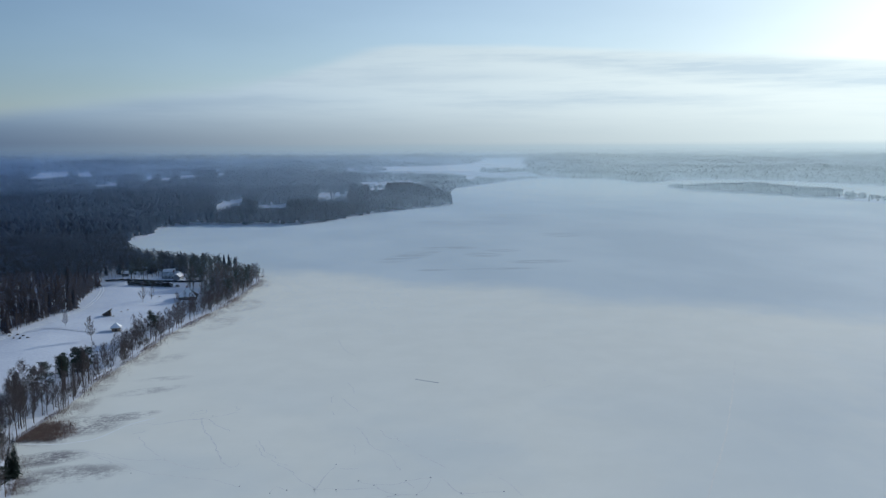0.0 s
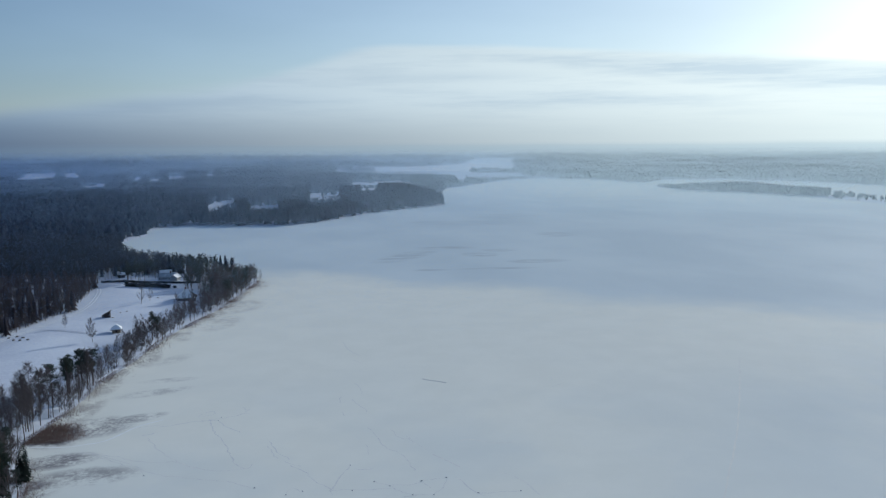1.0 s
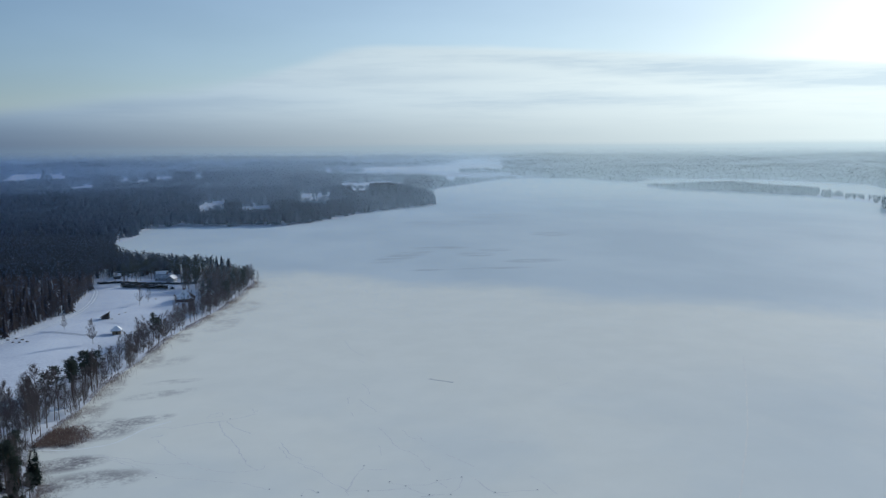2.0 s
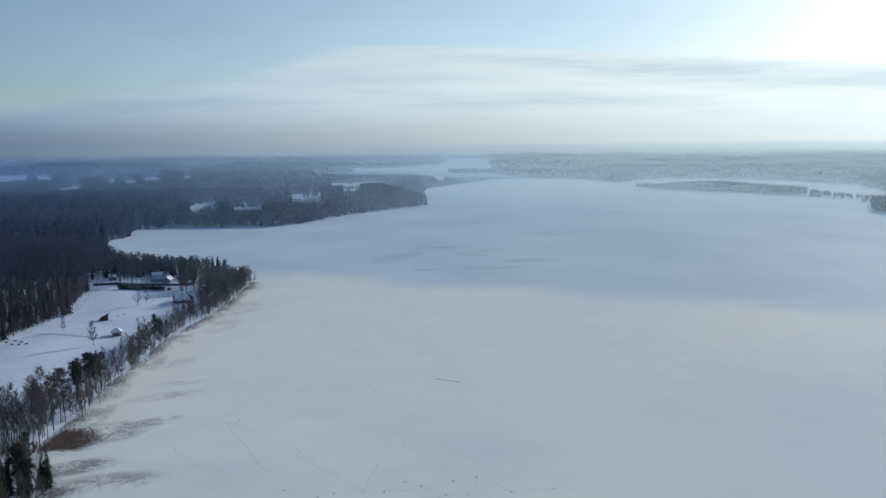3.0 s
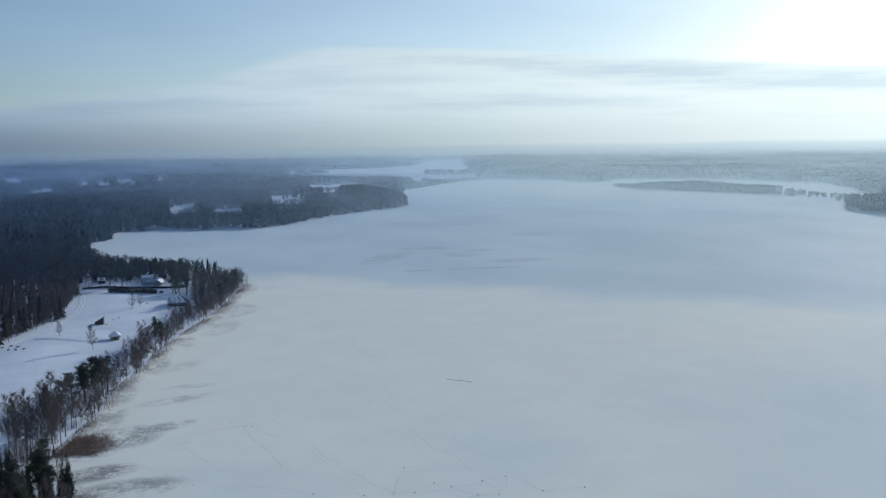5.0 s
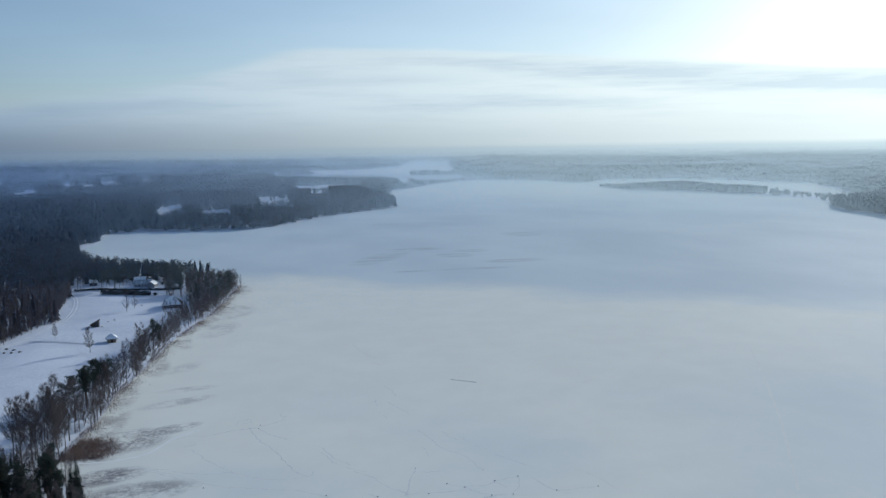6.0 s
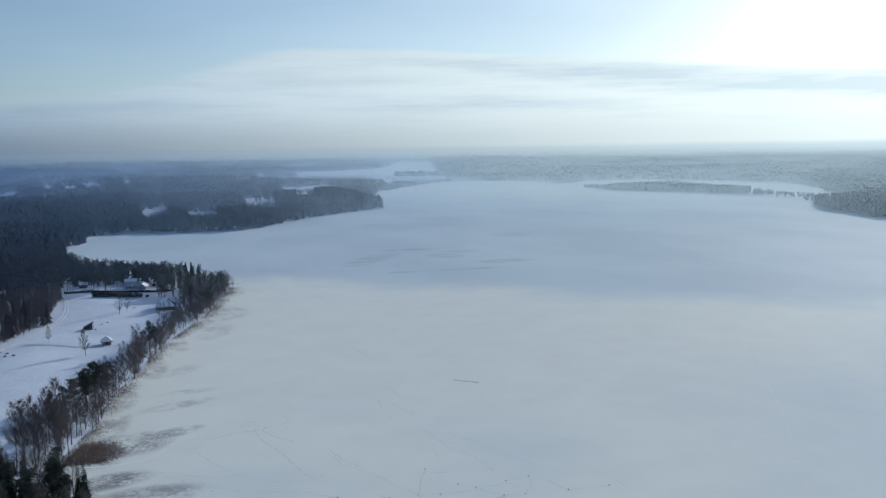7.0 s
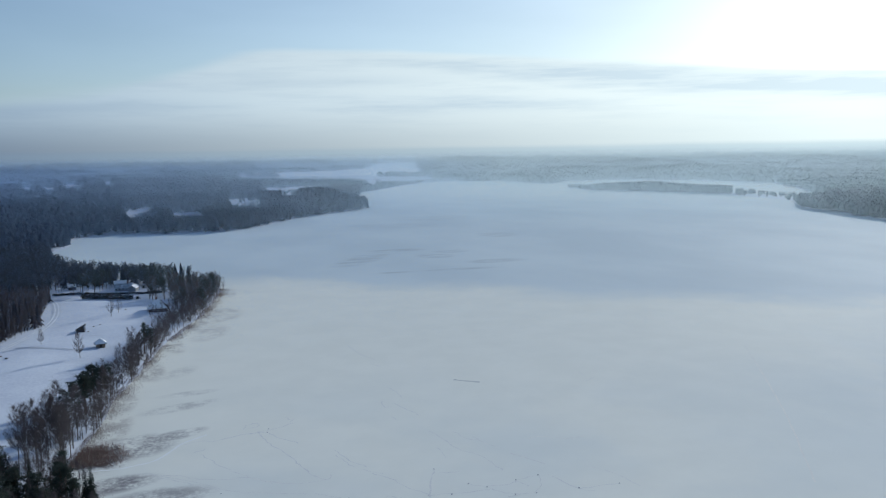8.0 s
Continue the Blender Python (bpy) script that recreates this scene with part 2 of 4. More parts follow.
# ================= the plan: shores, heights, clearings =================
NEAR_SHORE = [(-30, -420), (-55, -150), (-66, 60), (-77, 162), (-84, 197), (-87.5, 212), (-95.5, 227), (-99, 237), (-97, 252), (-94, 273), (-94, 301), (-90, 323),
              (-85, 369), (-77, 403), (-69, 436), (-63, 477), (-58, 520), (-61, 545)]
BAY_SHORE = [(-80, 566), (-110, 585), (-150, 612), (-176, 660), (-190, 715), (-203, 764), (-194, 826), (-205, 867), (-197, 909), (-170, 927),
             (-108, 908), (-53, 906), (-9, 966), (36, 1055), (88, 1121), (150, 1183)]
FAR_SHORE = [(162, 1230), (155, 1330), (185, 1500), (229, 1687), (265, 1753), (326, 1878), (441, 2082), (540, 2167), (682, 2102),
             (699, 1893), (731, 1844), (828, 1993), (952, 1980), (1103, 1830), (1146, 1572), (1060, 1390), (950, 1200), (917, 1095)]
EAST_SHORE = [(872, 1100), (855, 1180), (838, 1310), (800, 1440), (735, 1560), (673, 1648), (665, 1521), (736, 1425), (781, 1307),
              (793, 1165), (780, 1043), (697, 933), (683, 879), (648, 733), (610, 560), (640, 300), (660, 0), (560, -350), (260, -560)]
LAKE = np.array(NEAR_SHORE + BAY_SHORE + FAR_SHORE + EAST_SHORE, float)
FAR_LAKE = [(0, 2810), (98, 2690), (163, 2560), (258, 2440), (315, 2350), (347, 2245), (397, 2215), (540, 2262), (545, 2390), (580, 2584), (690, 3089), (800, 3620),
            (650, 3630), (590, 3520), (465, 3040), (316, 2965), (180, 2830)]
FIELD = [(-235, 215), (-205, 290), (-160, 349), (-153, 366), (-148, 392), (-141, 423), (-144, 453), (-148, 485), (-152, 515), (-147, 540), (-114, 547),
         (-95, 528), (-92, 470), (-80, 455), (-78, 420), (-84, 380), (-92, 325), (-96, 280), (-98, 235), (-88, 196), (-140, 150)]
CLEARINGS = [  # open ground among the woods: bearing from and to, near edge at both, far edge at both
    (-9.3, -7.15, 1135, 1255, 1160, 1300), (-2.3, 0.0, 1320, 1320, 1430, 1470), (1.3, 2.7, 1470, 1400, 1600, 1650), (-6.4, -4.4, 1160, 1160, 1220, 1220),
    (0.6, 5.4, 1790, 1910, 1840, 1980), (-14.1, -13.05, 2180, 2180, 2515, 2489), (-12.95, -11.8, 2140, 2080, 2339, 2200), (-11.7, -10.35, 2180, 2200, 2449, 2463),
    (-17.0, -15.3, 1935, 1935, 2030, 2060), (-20.8, -18.3, 2427, 2601, 2660, 2750), (-9.1, -8.3, 2250, 2360, 2533, 2592), (-18.0, -16.7, 2600, 2680, 2700, 2770),
    (8.3, 9.0, 2110, 2120, 2240, 2280),
]


def clearing_edges(row, x, y):
    """Share of the way across a clearing's bearings, and its near and far edges there."""
    a0, a1, n0, n1, f0, f1 = row
    t = (np.degrees(np.arctan2(x, y)) - a0 + 0.12 * waves(x, y, 90, 61)) / (a1 - a0)
    u = np.clip(t, 0, 1)
    return t, n0 + (n1 - n0) * u, f0 + (f1 - f0) * u


def polygon_field(poly, x, y):
    """Signed distance to a closed outline, positive inside, for arrays of places."""
    poly = np.asarray(poly, float)
    a, b = poly, np.roll(poly, -1, 0)
    best, inside = np.full(x.shape, 1e18), np.zeros(x.shape, bool)
    for (ax, ay), (bx, by) in zip(a, b):
        ex, ey = bx - ax, by - ay
        t = np.clip(((x - ax) * ex + (y - ay) * ey) / (ex * ex + ey * ey), 0, 1)
        best = np.minimum(best, (x - ax - t * ex) ** 2 + (y - ay - t * ey) ** 2)
        if ay != by:
            inside ^= ((ay > y) != (by > y)) & (x < ex * (y - ay) / ey + ax)
    return np.where(inside, 1, -1) * np.sqrt(best)


def waves(x, y, size, seed):
    """A smooth, irregular field between about -1 and 1."""
    r = np.random.RandomState(seed)
    out = 0
    for n in range(9):
        a, ph, s = r.uniform(0, 6.283), r.uniform(0, 6.283), size * r.uniform(0.5, 1.6)
        out = out + np.sin((x * np.cos(a) + y * np.sin(a)) * 6.283 / s + ph)
    return out / 4.0


def step(v, lo, hi):
    t = np.clip((v - lo) / (hi - lo), 0, 1)
    return t * t * (3 - 2 * t)


def inland(x, y):
    """Metres from the shore, positive on land, with an uneven line."""
    d = -polygon_field(LAKE, x, y)
    return d + waves(x, y, 28, 3) * 0.9 * step(np.hypot(x, y), 100, 500) + waves(x, y, 120, 4) * 5 * step(np.hypot(x, y), 700, 1500)


def height(x, y, d=None):
    x, y = np.asarray(x, float), np.asarray(y, float)
    d = inland(x, y) if d is None else d
    r = np.hypot(x, y)
    z = np.where(d < 0, np.maximum(d * 0.2, -2.0), 0.9 * step(d, -1, 9) + 2.0 * step(d, 5, 60))
    z = z + step(d, 20, 260) * (5 + 5 * waves(x, y, 700, 8)) * step(r, 500, 1200)
    z = z + step(d, 6, 40) * 0.35 * waves(x, y, 45, 9)
    z = z + 13 * np.exp(-((x - 90) ** 2 / 90**2 + (y - 1275) ** 2 / 80**2)) * step(d, 0, 60)
    # far land is raised to bring the horizon to its place in view
    rise = np.clip((r - 2350) / 2500, 0, 1.1) ** 1.15
    rise = rise * (0.9 - 0.14 * step(np.arctan2(x, y), radians(8), radians(32)))
    return z + step(d, 0, 150) * rise * 60 * (1 + 0.10 * waves(x, y, 1500, 10))


def mesh_from(name, verts, faces, mats, index=None, smooth=False):
    me = bpy.data.meshes.new(name)
    me.from_pydata([tuple(v) for v in verts] if not isinstance(verts, np.ndarray) else verts.tolist(), [], faces if isinstance(faces, list) else faces.tolist())
    for m in mats if isinstance(mats, (list, tuple)) else [mats]:
        me.materials.append(m)
    if index is not None:
        me.polygons.foreach_set("material_index", np.asarray(index, np.int32))
    if smooth:
        me.polygons.foreach_set("use_smooth", np.ones(len(me.polygons), bool))
    me.update()
    return me


def part(name, data, parent, label=""):
    """Links a mesh, or a (verts, faces, material) triple, as one part under a thing or a part."""
    me = data if isinstance(data, bpy.types.Mesh) else mesh_from(name, *data)
    ob = new(name, me)
    ob.parent = parent
    return tagged(ob, label) if label else ob


def thing(name, label, category, where=None, group=""):
    ob = new(name)
    ob.empty_display_size = 0.5
    if where is not None:
        ob.matrix_basis = where
    return tagged(ob, label, category, group)


def ground_at(x, y):
    return float(height(np.array([x]), np.array([y]))[0])


# ================= ground and ice =================


def polar(r0, r1, rings, front=(-32, 54), fine=0.25, coarse=2.5):
    ang = np.r_[np.arange(front[0], front[1], fine), np.arange(front[1], front[0] + 360, coarse)]
    rad = r0 * (r1 / r0) ** (np.arange(rings + 1) / rings)
    a, r = np.meshgrid(np.radians(ang), rad)
    x, y = (r * np.sin(a)).ravel(), (r * np.cos(a)).ravel()
    n = len(ang)
    i, j = np.meshgrid(np.arange(n), np.arange(rings))
    i, j, k = i.ravel(), j.ravel(), (i.ravel() + 1) % n
    faces = np.stack([j * n + i, (j + 1) * n + i, (j + 1) * n + k, j * n + k], 1)
    hub = len(x)
    x, y = np.r_[x, 0], np.r_[y, 0]
    faces = faces.tolist() + [(hub, m, (m + 1) % n) for m in range(n)]
    return x, y, faces


gx, gy, gf = polar(40, 4930, 300)
ground = tagged(new("ground", mesh_from("ground", np.stack([gx, gy, height(gx, gy)], 1), gf, M_SNOW, smooth=True)),
                "snow-covered land rising from the lake, raised far out to fit the view", "ground", kind="structure")
ix, iy, jf = polar(40, 2600, 40, fine=2.0, coarse=6.0)
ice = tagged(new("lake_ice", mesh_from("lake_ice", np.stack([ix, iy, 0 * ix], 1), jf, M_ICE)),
             "frozen lake under thin snow, cloud shade painted blue-grey on its middle", "frozen lake", kind="structure")


def far_lake_sheet():
    xs, ys = np.meshgrid(np.arange(0, 960, 20.0), np.arange(2480, 4540, 20.0))
    n = xs.shape[1]
    d = polygon_field(FAR_LAKE, xs.ravel(), ys.ravel()) + waves(xs.ravel(), ys.ravel(), 160, 21) * 14
    v = np.stack([xs.ravel(), ys.ravel(), height(xs.ravel(), ys.ravel()) + 1.2], 1)
    faces = [(q, q + 1, q + n + 1, q + n) for q in range(len(v) - n - 1) if (q + 1) % n and min(d[q], d[q + 1], d[q + n], d[q + n + 1]) > -8]
    return tagged(new("far_lake", mesh_from("far_lake", v, faces, M_ROOFSNOW, smooth=True)), "distant frozen lake white with snow among low woods", "frozen lake", kind="structure")


far_lake_sheet()

# ================= tree shapes =================


def tube(pts, radii, n=6):
    """Verts and faces of a tapered limb along points."""
    pts = [Vector(p) for p in pts]
    v, f = [], []
    for i, (p, r) in enumerate(zip(pts, radii)):
        d = (pts[min(i + 1, len(pts) - 1)] - pts[max(i - 1, 0)]).normalized()
        a = d.orthogonal().normalized()
        b = d.cross(a)
        for s in range(n):
            t = 6.28318 * s / n
            v.append(tuple(p + (a * math.cos(t) + b * math.sin(t)) * r))
    for i in range(len(pts) - 1):
        for s in range(n):
            f.append((i * n + s, i * n + (s + 1) % n, (i + 1) * n + (s + 1) % n, (i + 1) * n + s))
    return v, f


def joined(shapes):
    v, f = [], []
    for sv, sf in shapes:
        o = len(v)
        v += list(sv)
        f += [tuple(i + o for i in face) for face in sf]
    return v, f


def blade(p, q, w, rng):
    p, q = Vector(p), Vector(q)
    s = (q - p).cross(Vector((rng.gauss(0, 1), rng.gauss(0, 1), rng.gauss(0, 1))))
    s = s.normalized() * w if s.length > 1e-6 else Vector((w, 0, 0))
    return [tuple(p - s), tuple(p + s), tuple(q)], [(0, 1, 2)]


def trunk_line(h, lean, rng, n=7):
    bx, by = rng.uniform(-lean, lean), rng.uniform(-lean, lean)
    return [Vector((bx * (i / n) ** 1.5 + rng.uniform(-0.05, 0.05) * i / 2, by * (i / n) ** 1.5 + rng.uniform(-0.05, 0.05) * i / 2, h * i / n - (0.4 if i == 0 else 0))) for i in range(n + 1)]


def along(line, t):
    k = min(int(t * (len(line) - 1)), len(line) - 2)
    return line[k].lerp(line[k + 1], t * (len(line) - 1) - k)


def birch(seed, h, twigs, spread, first=0.28, arms=48, thick=0.0245):
    """Trunk with steep fine limbs that end on an egg-shaped outline, and a crown of bare twigs on them."""
    rng = random.Random(seed)
    line = trunk_line(h, h * 0.05, rng)
    r0 = h * 0.0095 + 0.03
    wood = [tube(line, [r0 * (1 - 0.93 * i / (len(line) - 1)) for i in range(len(line))], 6)]
    limbs = []
    for i in range(arms):
        e = first + 0.06 + (0.98 - first) * (i + rng.random()) / arms
        wide = math.sin(3.1416 * min(1.0, ((e - first) / (1.03 - first)) ** 0.7 * 0.93 + 0.05))
        reach = spread * h * (0.1 + 0.9 * wide) * rng.uniform(0.5, 1.05)
        a = rng.uniform(0, 6.283)
        t = max(first * 0.8, e - reach / h * rng.uniform(1.1, 1.9))
        p = along(line, min(t, 0.99))
        axis = along(line, min(e, 0.99))
        end = Vector((axis.x + math.cos(a) * reach, axis.y + math.sin(a) * reach, e * h))
        mid = p.lerp(end, 0.5) + Vector((math.cos(a), math.sin(a), -0.3)) * reach * 0.12
        limbs.append((p, mid, end))
        wood.append(tube((p, mid, end), (r0 * 0.25 * (1.15 - t), r0 * 0.14 * (1.1 - t), 0.008), 3))
    crown = []
    for i in range(twigs):
        p, mid, end = rng.choice(limbs)
        u = rng.uniform(0.3, 1.0)
        s = p.lerp(mid, u * 2) if u < 0.5 else mid.lerp(end, u * 2 - 1)
        out = (end - p).normalized() * h * rng.uniform(0.01, 0.05)
        q = s + out + Vector((rng.gauss(0, 0.03), rng.gauss(0, 0.03), rng.gauss(0.008, 0.026))) * h
        crown.append(blade(s, q, thick, rng))
        if i % 2:
            q2 = q + Vector((rng.gauss(0, 0.018), rng.gauss(0, 0.018), rng.gauss(-0.008, 0.02))) * h
            crown.append(blade(s.lerp(q, 0.6), q2, thick * 0.73, rng))
    return joined(wood), joined(crown)


def pine(seed, h, clumps, spread, first=0.5):
    """Tall trunk, crooked limbs and flat needle clumps towards the top."""
    rng = random.Random(seed)
    line = trunk_line(h, h * 0.03, rng)
    r0 = h * 0.012 + 0.04
    wood = [tube(line, [r0 * (1 - 0.85 * i / (len(line) - 1)) for i in range(len(line))], 7)]
    crown = []
    for i in range(clumps):
        t = first + (1.0 - first) * ((i + rng.random()) / clumps) ** 0.85
        p = along(line, min(t, 0.999))
        a = rng.uniform(0, 6.283)
        w = (1 - t) / (1 - first)
        reach = spread * h * (0.16 + 0.9 * math.sin(3.1416 * min(1, w * 0.75 + 0.1))) * rng.uniform(0.35, 1.05)
        end = p + Vector((math.cos(a) * reach, math.sin(a) * reach, reach * rng.uniform(0.1, 0.55)))
        if i % 2 == 0:
            wood.append(tube((p, p.lerp(end, 0.5) + Vector((0, 0, 0.15)), end), (r0 * 0.3, r0 * 0.2, 0.02), 4))
        size = h * rng.uniform(0.035, 0.068)
        for j in range(26):
            c = end + Vector((rng.gauss(0, 0.55) * size, rng.gauss(0, 0.55) * size, rng.gauss(0, 0.30) * size))
            q = c + Vector((rng.gauss(0, 0.5), rng.gauss(0, 0.5), rng.gauss(0.15, 0.35))) * size
            crown.append(blade(c, q, size * 0.19, rng))
    return joined(wood), joined(crown)


def spruce(seed, h, whorls, spread):
    rng = random.Random(seed)
    line = trunk_line(h, h * 0.01, rng)
    wood = [tube(line, [h * 0.012 * (1 - 0.95 * i / (len(line) - 1)) + 0.01 for i in range(len(line))], 6)]
    crown = []
    for i in range(whorls):
        t = 0.07 + 0.93 * i / whorls
        p = along(line, t)
        reach = spread * h * (1 - t) ** 0.85 * rng.uniform(0.8, 1.15) + 0.12
        for j in range(9):
            a = 6.283 * (j + rng.random()) / 9
            d = Vector((math.cos(a), math.sin(a), 0))
            side = Vector((-d.y, d.x, 0))
            re = reach * rng.uniform(0.75, 1.1)
            end = p + d * re + Vector((0, 0, -re * rng.uniform(0.25, 0.5)))
            mid = p + d * re * 0.5 + Vector((0, 0, -re * 0.1))
            w = re * 0.22
            crown.append(([tuple(p), tuple(mid - side * w), tuple(end), tuple(mid + side * w)], [(0, 1, 2), (0, 2, 3)]))
            for m in range(3):
                s = p.lerp(end, rng.uniform(0.35, 1.0))
                crown.append(blade(s, s + side * rng.uniform(-0.4, 0.4) * re + Vector((0, 0, -re * rng.uniform(0.1, 0.35))), re * 0.08, rng))
    return joined(wood), joined(crown)


KINDS = {}


def tree_kind(key, name, shape, bark, leaf, label, category):
    wood, crown = shape
    KINDS[key] = (name, mesh_from("trunk", *wood, bark, smooth=True), mesh_from("crown", *crown, leaf), label, category)


for n in range(4):
    tree_kind(f"birch{n}", "birch_tree", birch(10 + n, 20, 2500, 0.195 + 0.025 * (n % 3), 0.42), M_BIRCH_BARK, M_TWIG, "tall bare birch with brown twigs standing in snow", "birch")
    tree_kind(f"alder{n}", "alder_tree", birch(40 + n, 12, 1050, 0.20 + 0.04 * (n % 2), 0.2), M_BIRCH_BARK, M_TWIG, "slim leafless alder on the snowy shore", "alder")
    tree_kind(f"pine{n}", "pine_tree", pine(70 + n, 18, 40, 0.135, 0.36 + 0.06 * (n % 2)), M_PINE_BARK, M_NEEDLE, "dark green pine with a bare lower trunk", "pine")
for n in range(4):
    tree_kind(f"grove{n}", "alder_tree", birch(140 + n, 12, 380, 0.19 + 0.03 * (n % 2), 0.2, 18, 0.05), M_BIRCH_BARK, M_TWIG, "leafless alder in the dense grove on the point", "alder")
    tree_kind(f"copse{n}", "pine_tree", pine(170 + n, 18, 24, 0.15, 0.3 + 0.06 * (n % 2)), M_PINE_BARK, M_NEEDLE, "dark green pine in the dense grove on the point", "pine")
tree_kind("lone0", "birch_tree", birch(60, 12, 2600, 0.27, 0.26, 52, 0.022), M_BIRCH_BARK, M_TWIG, "full bare birch standing alone in a snowy field", "birch")
for n in range(3):
    tree_kind(f"sapling{n}", "sapling", birch(55 + n, 4, 170, 0.2, 0.1), M_BIRCH_BARK, M_TWIG, "small bare sapling in snow under the shore trees", "sapling")
for n in range(3):
    tree_kind(f"spruce{n}", "spruce_tree", spruce(90 + n, 14, 22, 0.19), M_PINE_BARK, M_SPRUCE, "dark green pointed spruce in snow", "spruce")
BASE_HEIGHT = {"birch": 20.0, "alder": 12.0, "pine": 18.0, "spruce": 14.0, "lone": 12.0, "grove": 12.0, "copse": 18.0, "sapling": 4.0}


def plant(key, x, y, h, rng, group="trees along the lake shore", label=""):
    name, trunk, crown, text, category = KINDS[key]
    s = h / BASE_HEIGHT[key.rstrip("0123456789")]
    m = pose(x, y, ground_at(x, y), rng.uniform(-2, 2), rng.uniform(-2, 2), rng.uniform(0, 360)) @ Matrix.Diagonal((s * rng.uniform(0.9, 1.12), s * rng.uniform(0.9, 1.12), s, 1))
    t = thing(name, label or text, category, m, group)
    part("trunk", trunk, t)
    part("crown", crown, t)
    return t


def shore_x(y):
    for (ax, ay), (bx, by) in zip(NEAR_SHORE, NEAR_SHORE[1:]):
        if ay <= y <= by:
            return ax + (bx - ax) * (y - ay) / (by - ay)
    return -60.0


def shore_trees():
    rng = random.Random(5)
    stretches = [  # from, to, spacing, kinds, heights, nearest and farthest from the shore
        (234, 262, 1.4, ("birch",), (13, 17.5), 0.5, 11), (226, 262, 3.0, ("alder",), (6, 9), 4, 16), (262, 284, 2.6, ("birch", "alder", "alder"), (8, 12), 0.5, 8),
        (283, 300, 1.5, ("pine", "pine", "birch"), (10.5, 14), 1.5, 9), (266, 300, 2.8, ("alder",), (6, 8.5), 0.2, 4), (300, 345, 1.4, ("alder", "alder", "birch"), (7.5, 11), 0.3, 10),
        (345, 372, 1.7, ("alder", "birch"), (9, 12), 0.2, 9), (228, 420, 4.2, ("sapling",), (2.2, 4.5), 0.2, 11), (372, 410, 1.7, ("alder", "birch", "alder"), (7.5, 10), 0.2, 7.5),
        (410, 458, 0.8, ("birch", "grove", "alder", "grove"), (6.5, 9.5), 0.3, 11), (450, 500, 0.55, ("copse", "grove", "alder", "grove"), (9, 12), 0.5, 20),
        (484, 543, 0.36, ("copse", "grove", "grove", "copse", "grove"), (9, 12.5), 1.0, 38),
    ]
    for a, b, gap, kinds, hs, near, far in stretches:
        y = a
        while y < b:
            kind = rng.choice(kinds)
            yy = y + rng.uniform(-0.8, 0.8)
            x = shore_x(yy) - near - (far - near) * rng.random() ** 1.2
            top = 3 if kind in ("spruce", "sapling") else 4
            plant(f"{kind}{rng.randrange(top)}", x, yy, rng.uniform(*hs) * (1 - 0.3 * max(0.0, min(1.0, (yy - 505) / 35))), rng)
            y += gap * rng.uniform(0.7, 1.3)
    for key, x, y, h in (("pine0", -101, 271, 14.5), ("pine1", -103.5, 267, 13), ("pine2", -89.5, 363, 13), ("birch2", -84.5, 359, 11), ("pine3", -87, 361, 11.5),
                         ("spruce0", -92, 209.5, 7.5), ("spruce1", -96, 207, 10), ("spruce2", -101, 211, 13), ("spruce0", -106, 214, 14), ("pine1", -110, 220, 14),
                         ("spruce1", -104, 204, 15), ("pine0", -97, 200, 13), ("spruce2", -93, 196, 12), ("pine2", -103, 195, 15), ("spruce0", -110, 203, 16),
                         ("pine3", -115, 212, 15), ("birch0", -95, 215, 11), ("birch1", -99, 217, 12), ("alder2", -93, 205, 9), ("spruce1", -92, 187, 13),
                         ("pine0", -100, 185, 15), ("spruce2", -108, 190, 16), ("alder1", -97, 221, 9), ("pine3", -96, 176, 15), ("spruce0", -104, 170, 16)):
        plant(key, x, y, h, rng)
    for i in range(34):
        kind = rng.choice(("spruce", "pine", "birch", "alder", "alder", "birch"))
        y = rng.uniform(180, 226)
        x = shore_x(y) - rng.uniform(0.5, 24)
        plant(f"{kind}{rng.randrange(3)}", x, y, rng.uniform(7, 13), rng)
    for i in range(24):
        y = rng.uniform(186, 213)
        kind = rng.choice(("spruce", "spruce", "pine", "birch"))
        plant(f"{kind}{rng.randrange(3)}", shore_x(y) - 0.8 - 15 * rng.random() ** 1.3, y, rng.uniform(8, 12.5), rng)
    for i in range(46):
        y = rng.uniform(196, 236)
        kind = rng.choice(("alder", "sapling", "birch", "spruce"))
        plant(f"{kind}{rng.randrange(3)}", shore_x(y) - 1.5 - 20 * rng.random(), y, rng.uniform(3.5, 7.5), rng)
    for x, y, h in ((-133, 507, 11), (-136, 511, 12), (-130, 513, 11), (-128, 519, 10), (-101, 517, 9), (-98, 522, 10), (-103, 533, 10), (-96, 516, 9), (-124, 531, 10),
                    (-139, 522, 10), (-108, 532, 10), (-94, 526, 10), (-136, 530, 11), (-111, 535, 11), (-105, 538, 11), (-127, 538, 11)):
        plant(f"pine{rng.randrange(4)}", x, y, h, rng, "pines round the farmyard", "dark green pine in the snowy farmyard")
    for x, y, h in ((-90, 424, 9), (-87, 428, 10), (-92, 431, 8.5), (-84, 433, 10), (-80, 438, 9), (-79, 443, 9.5), (-94.5, 446, 5), (-91, 445, 5.5), (-88, 446.5, 5), (-83, 425, 9), (-88, 418, 9)):
        plant(f"grove{rng.randrange(4)}", x, y, h, rng, label="leafless alder in front of the cottage")
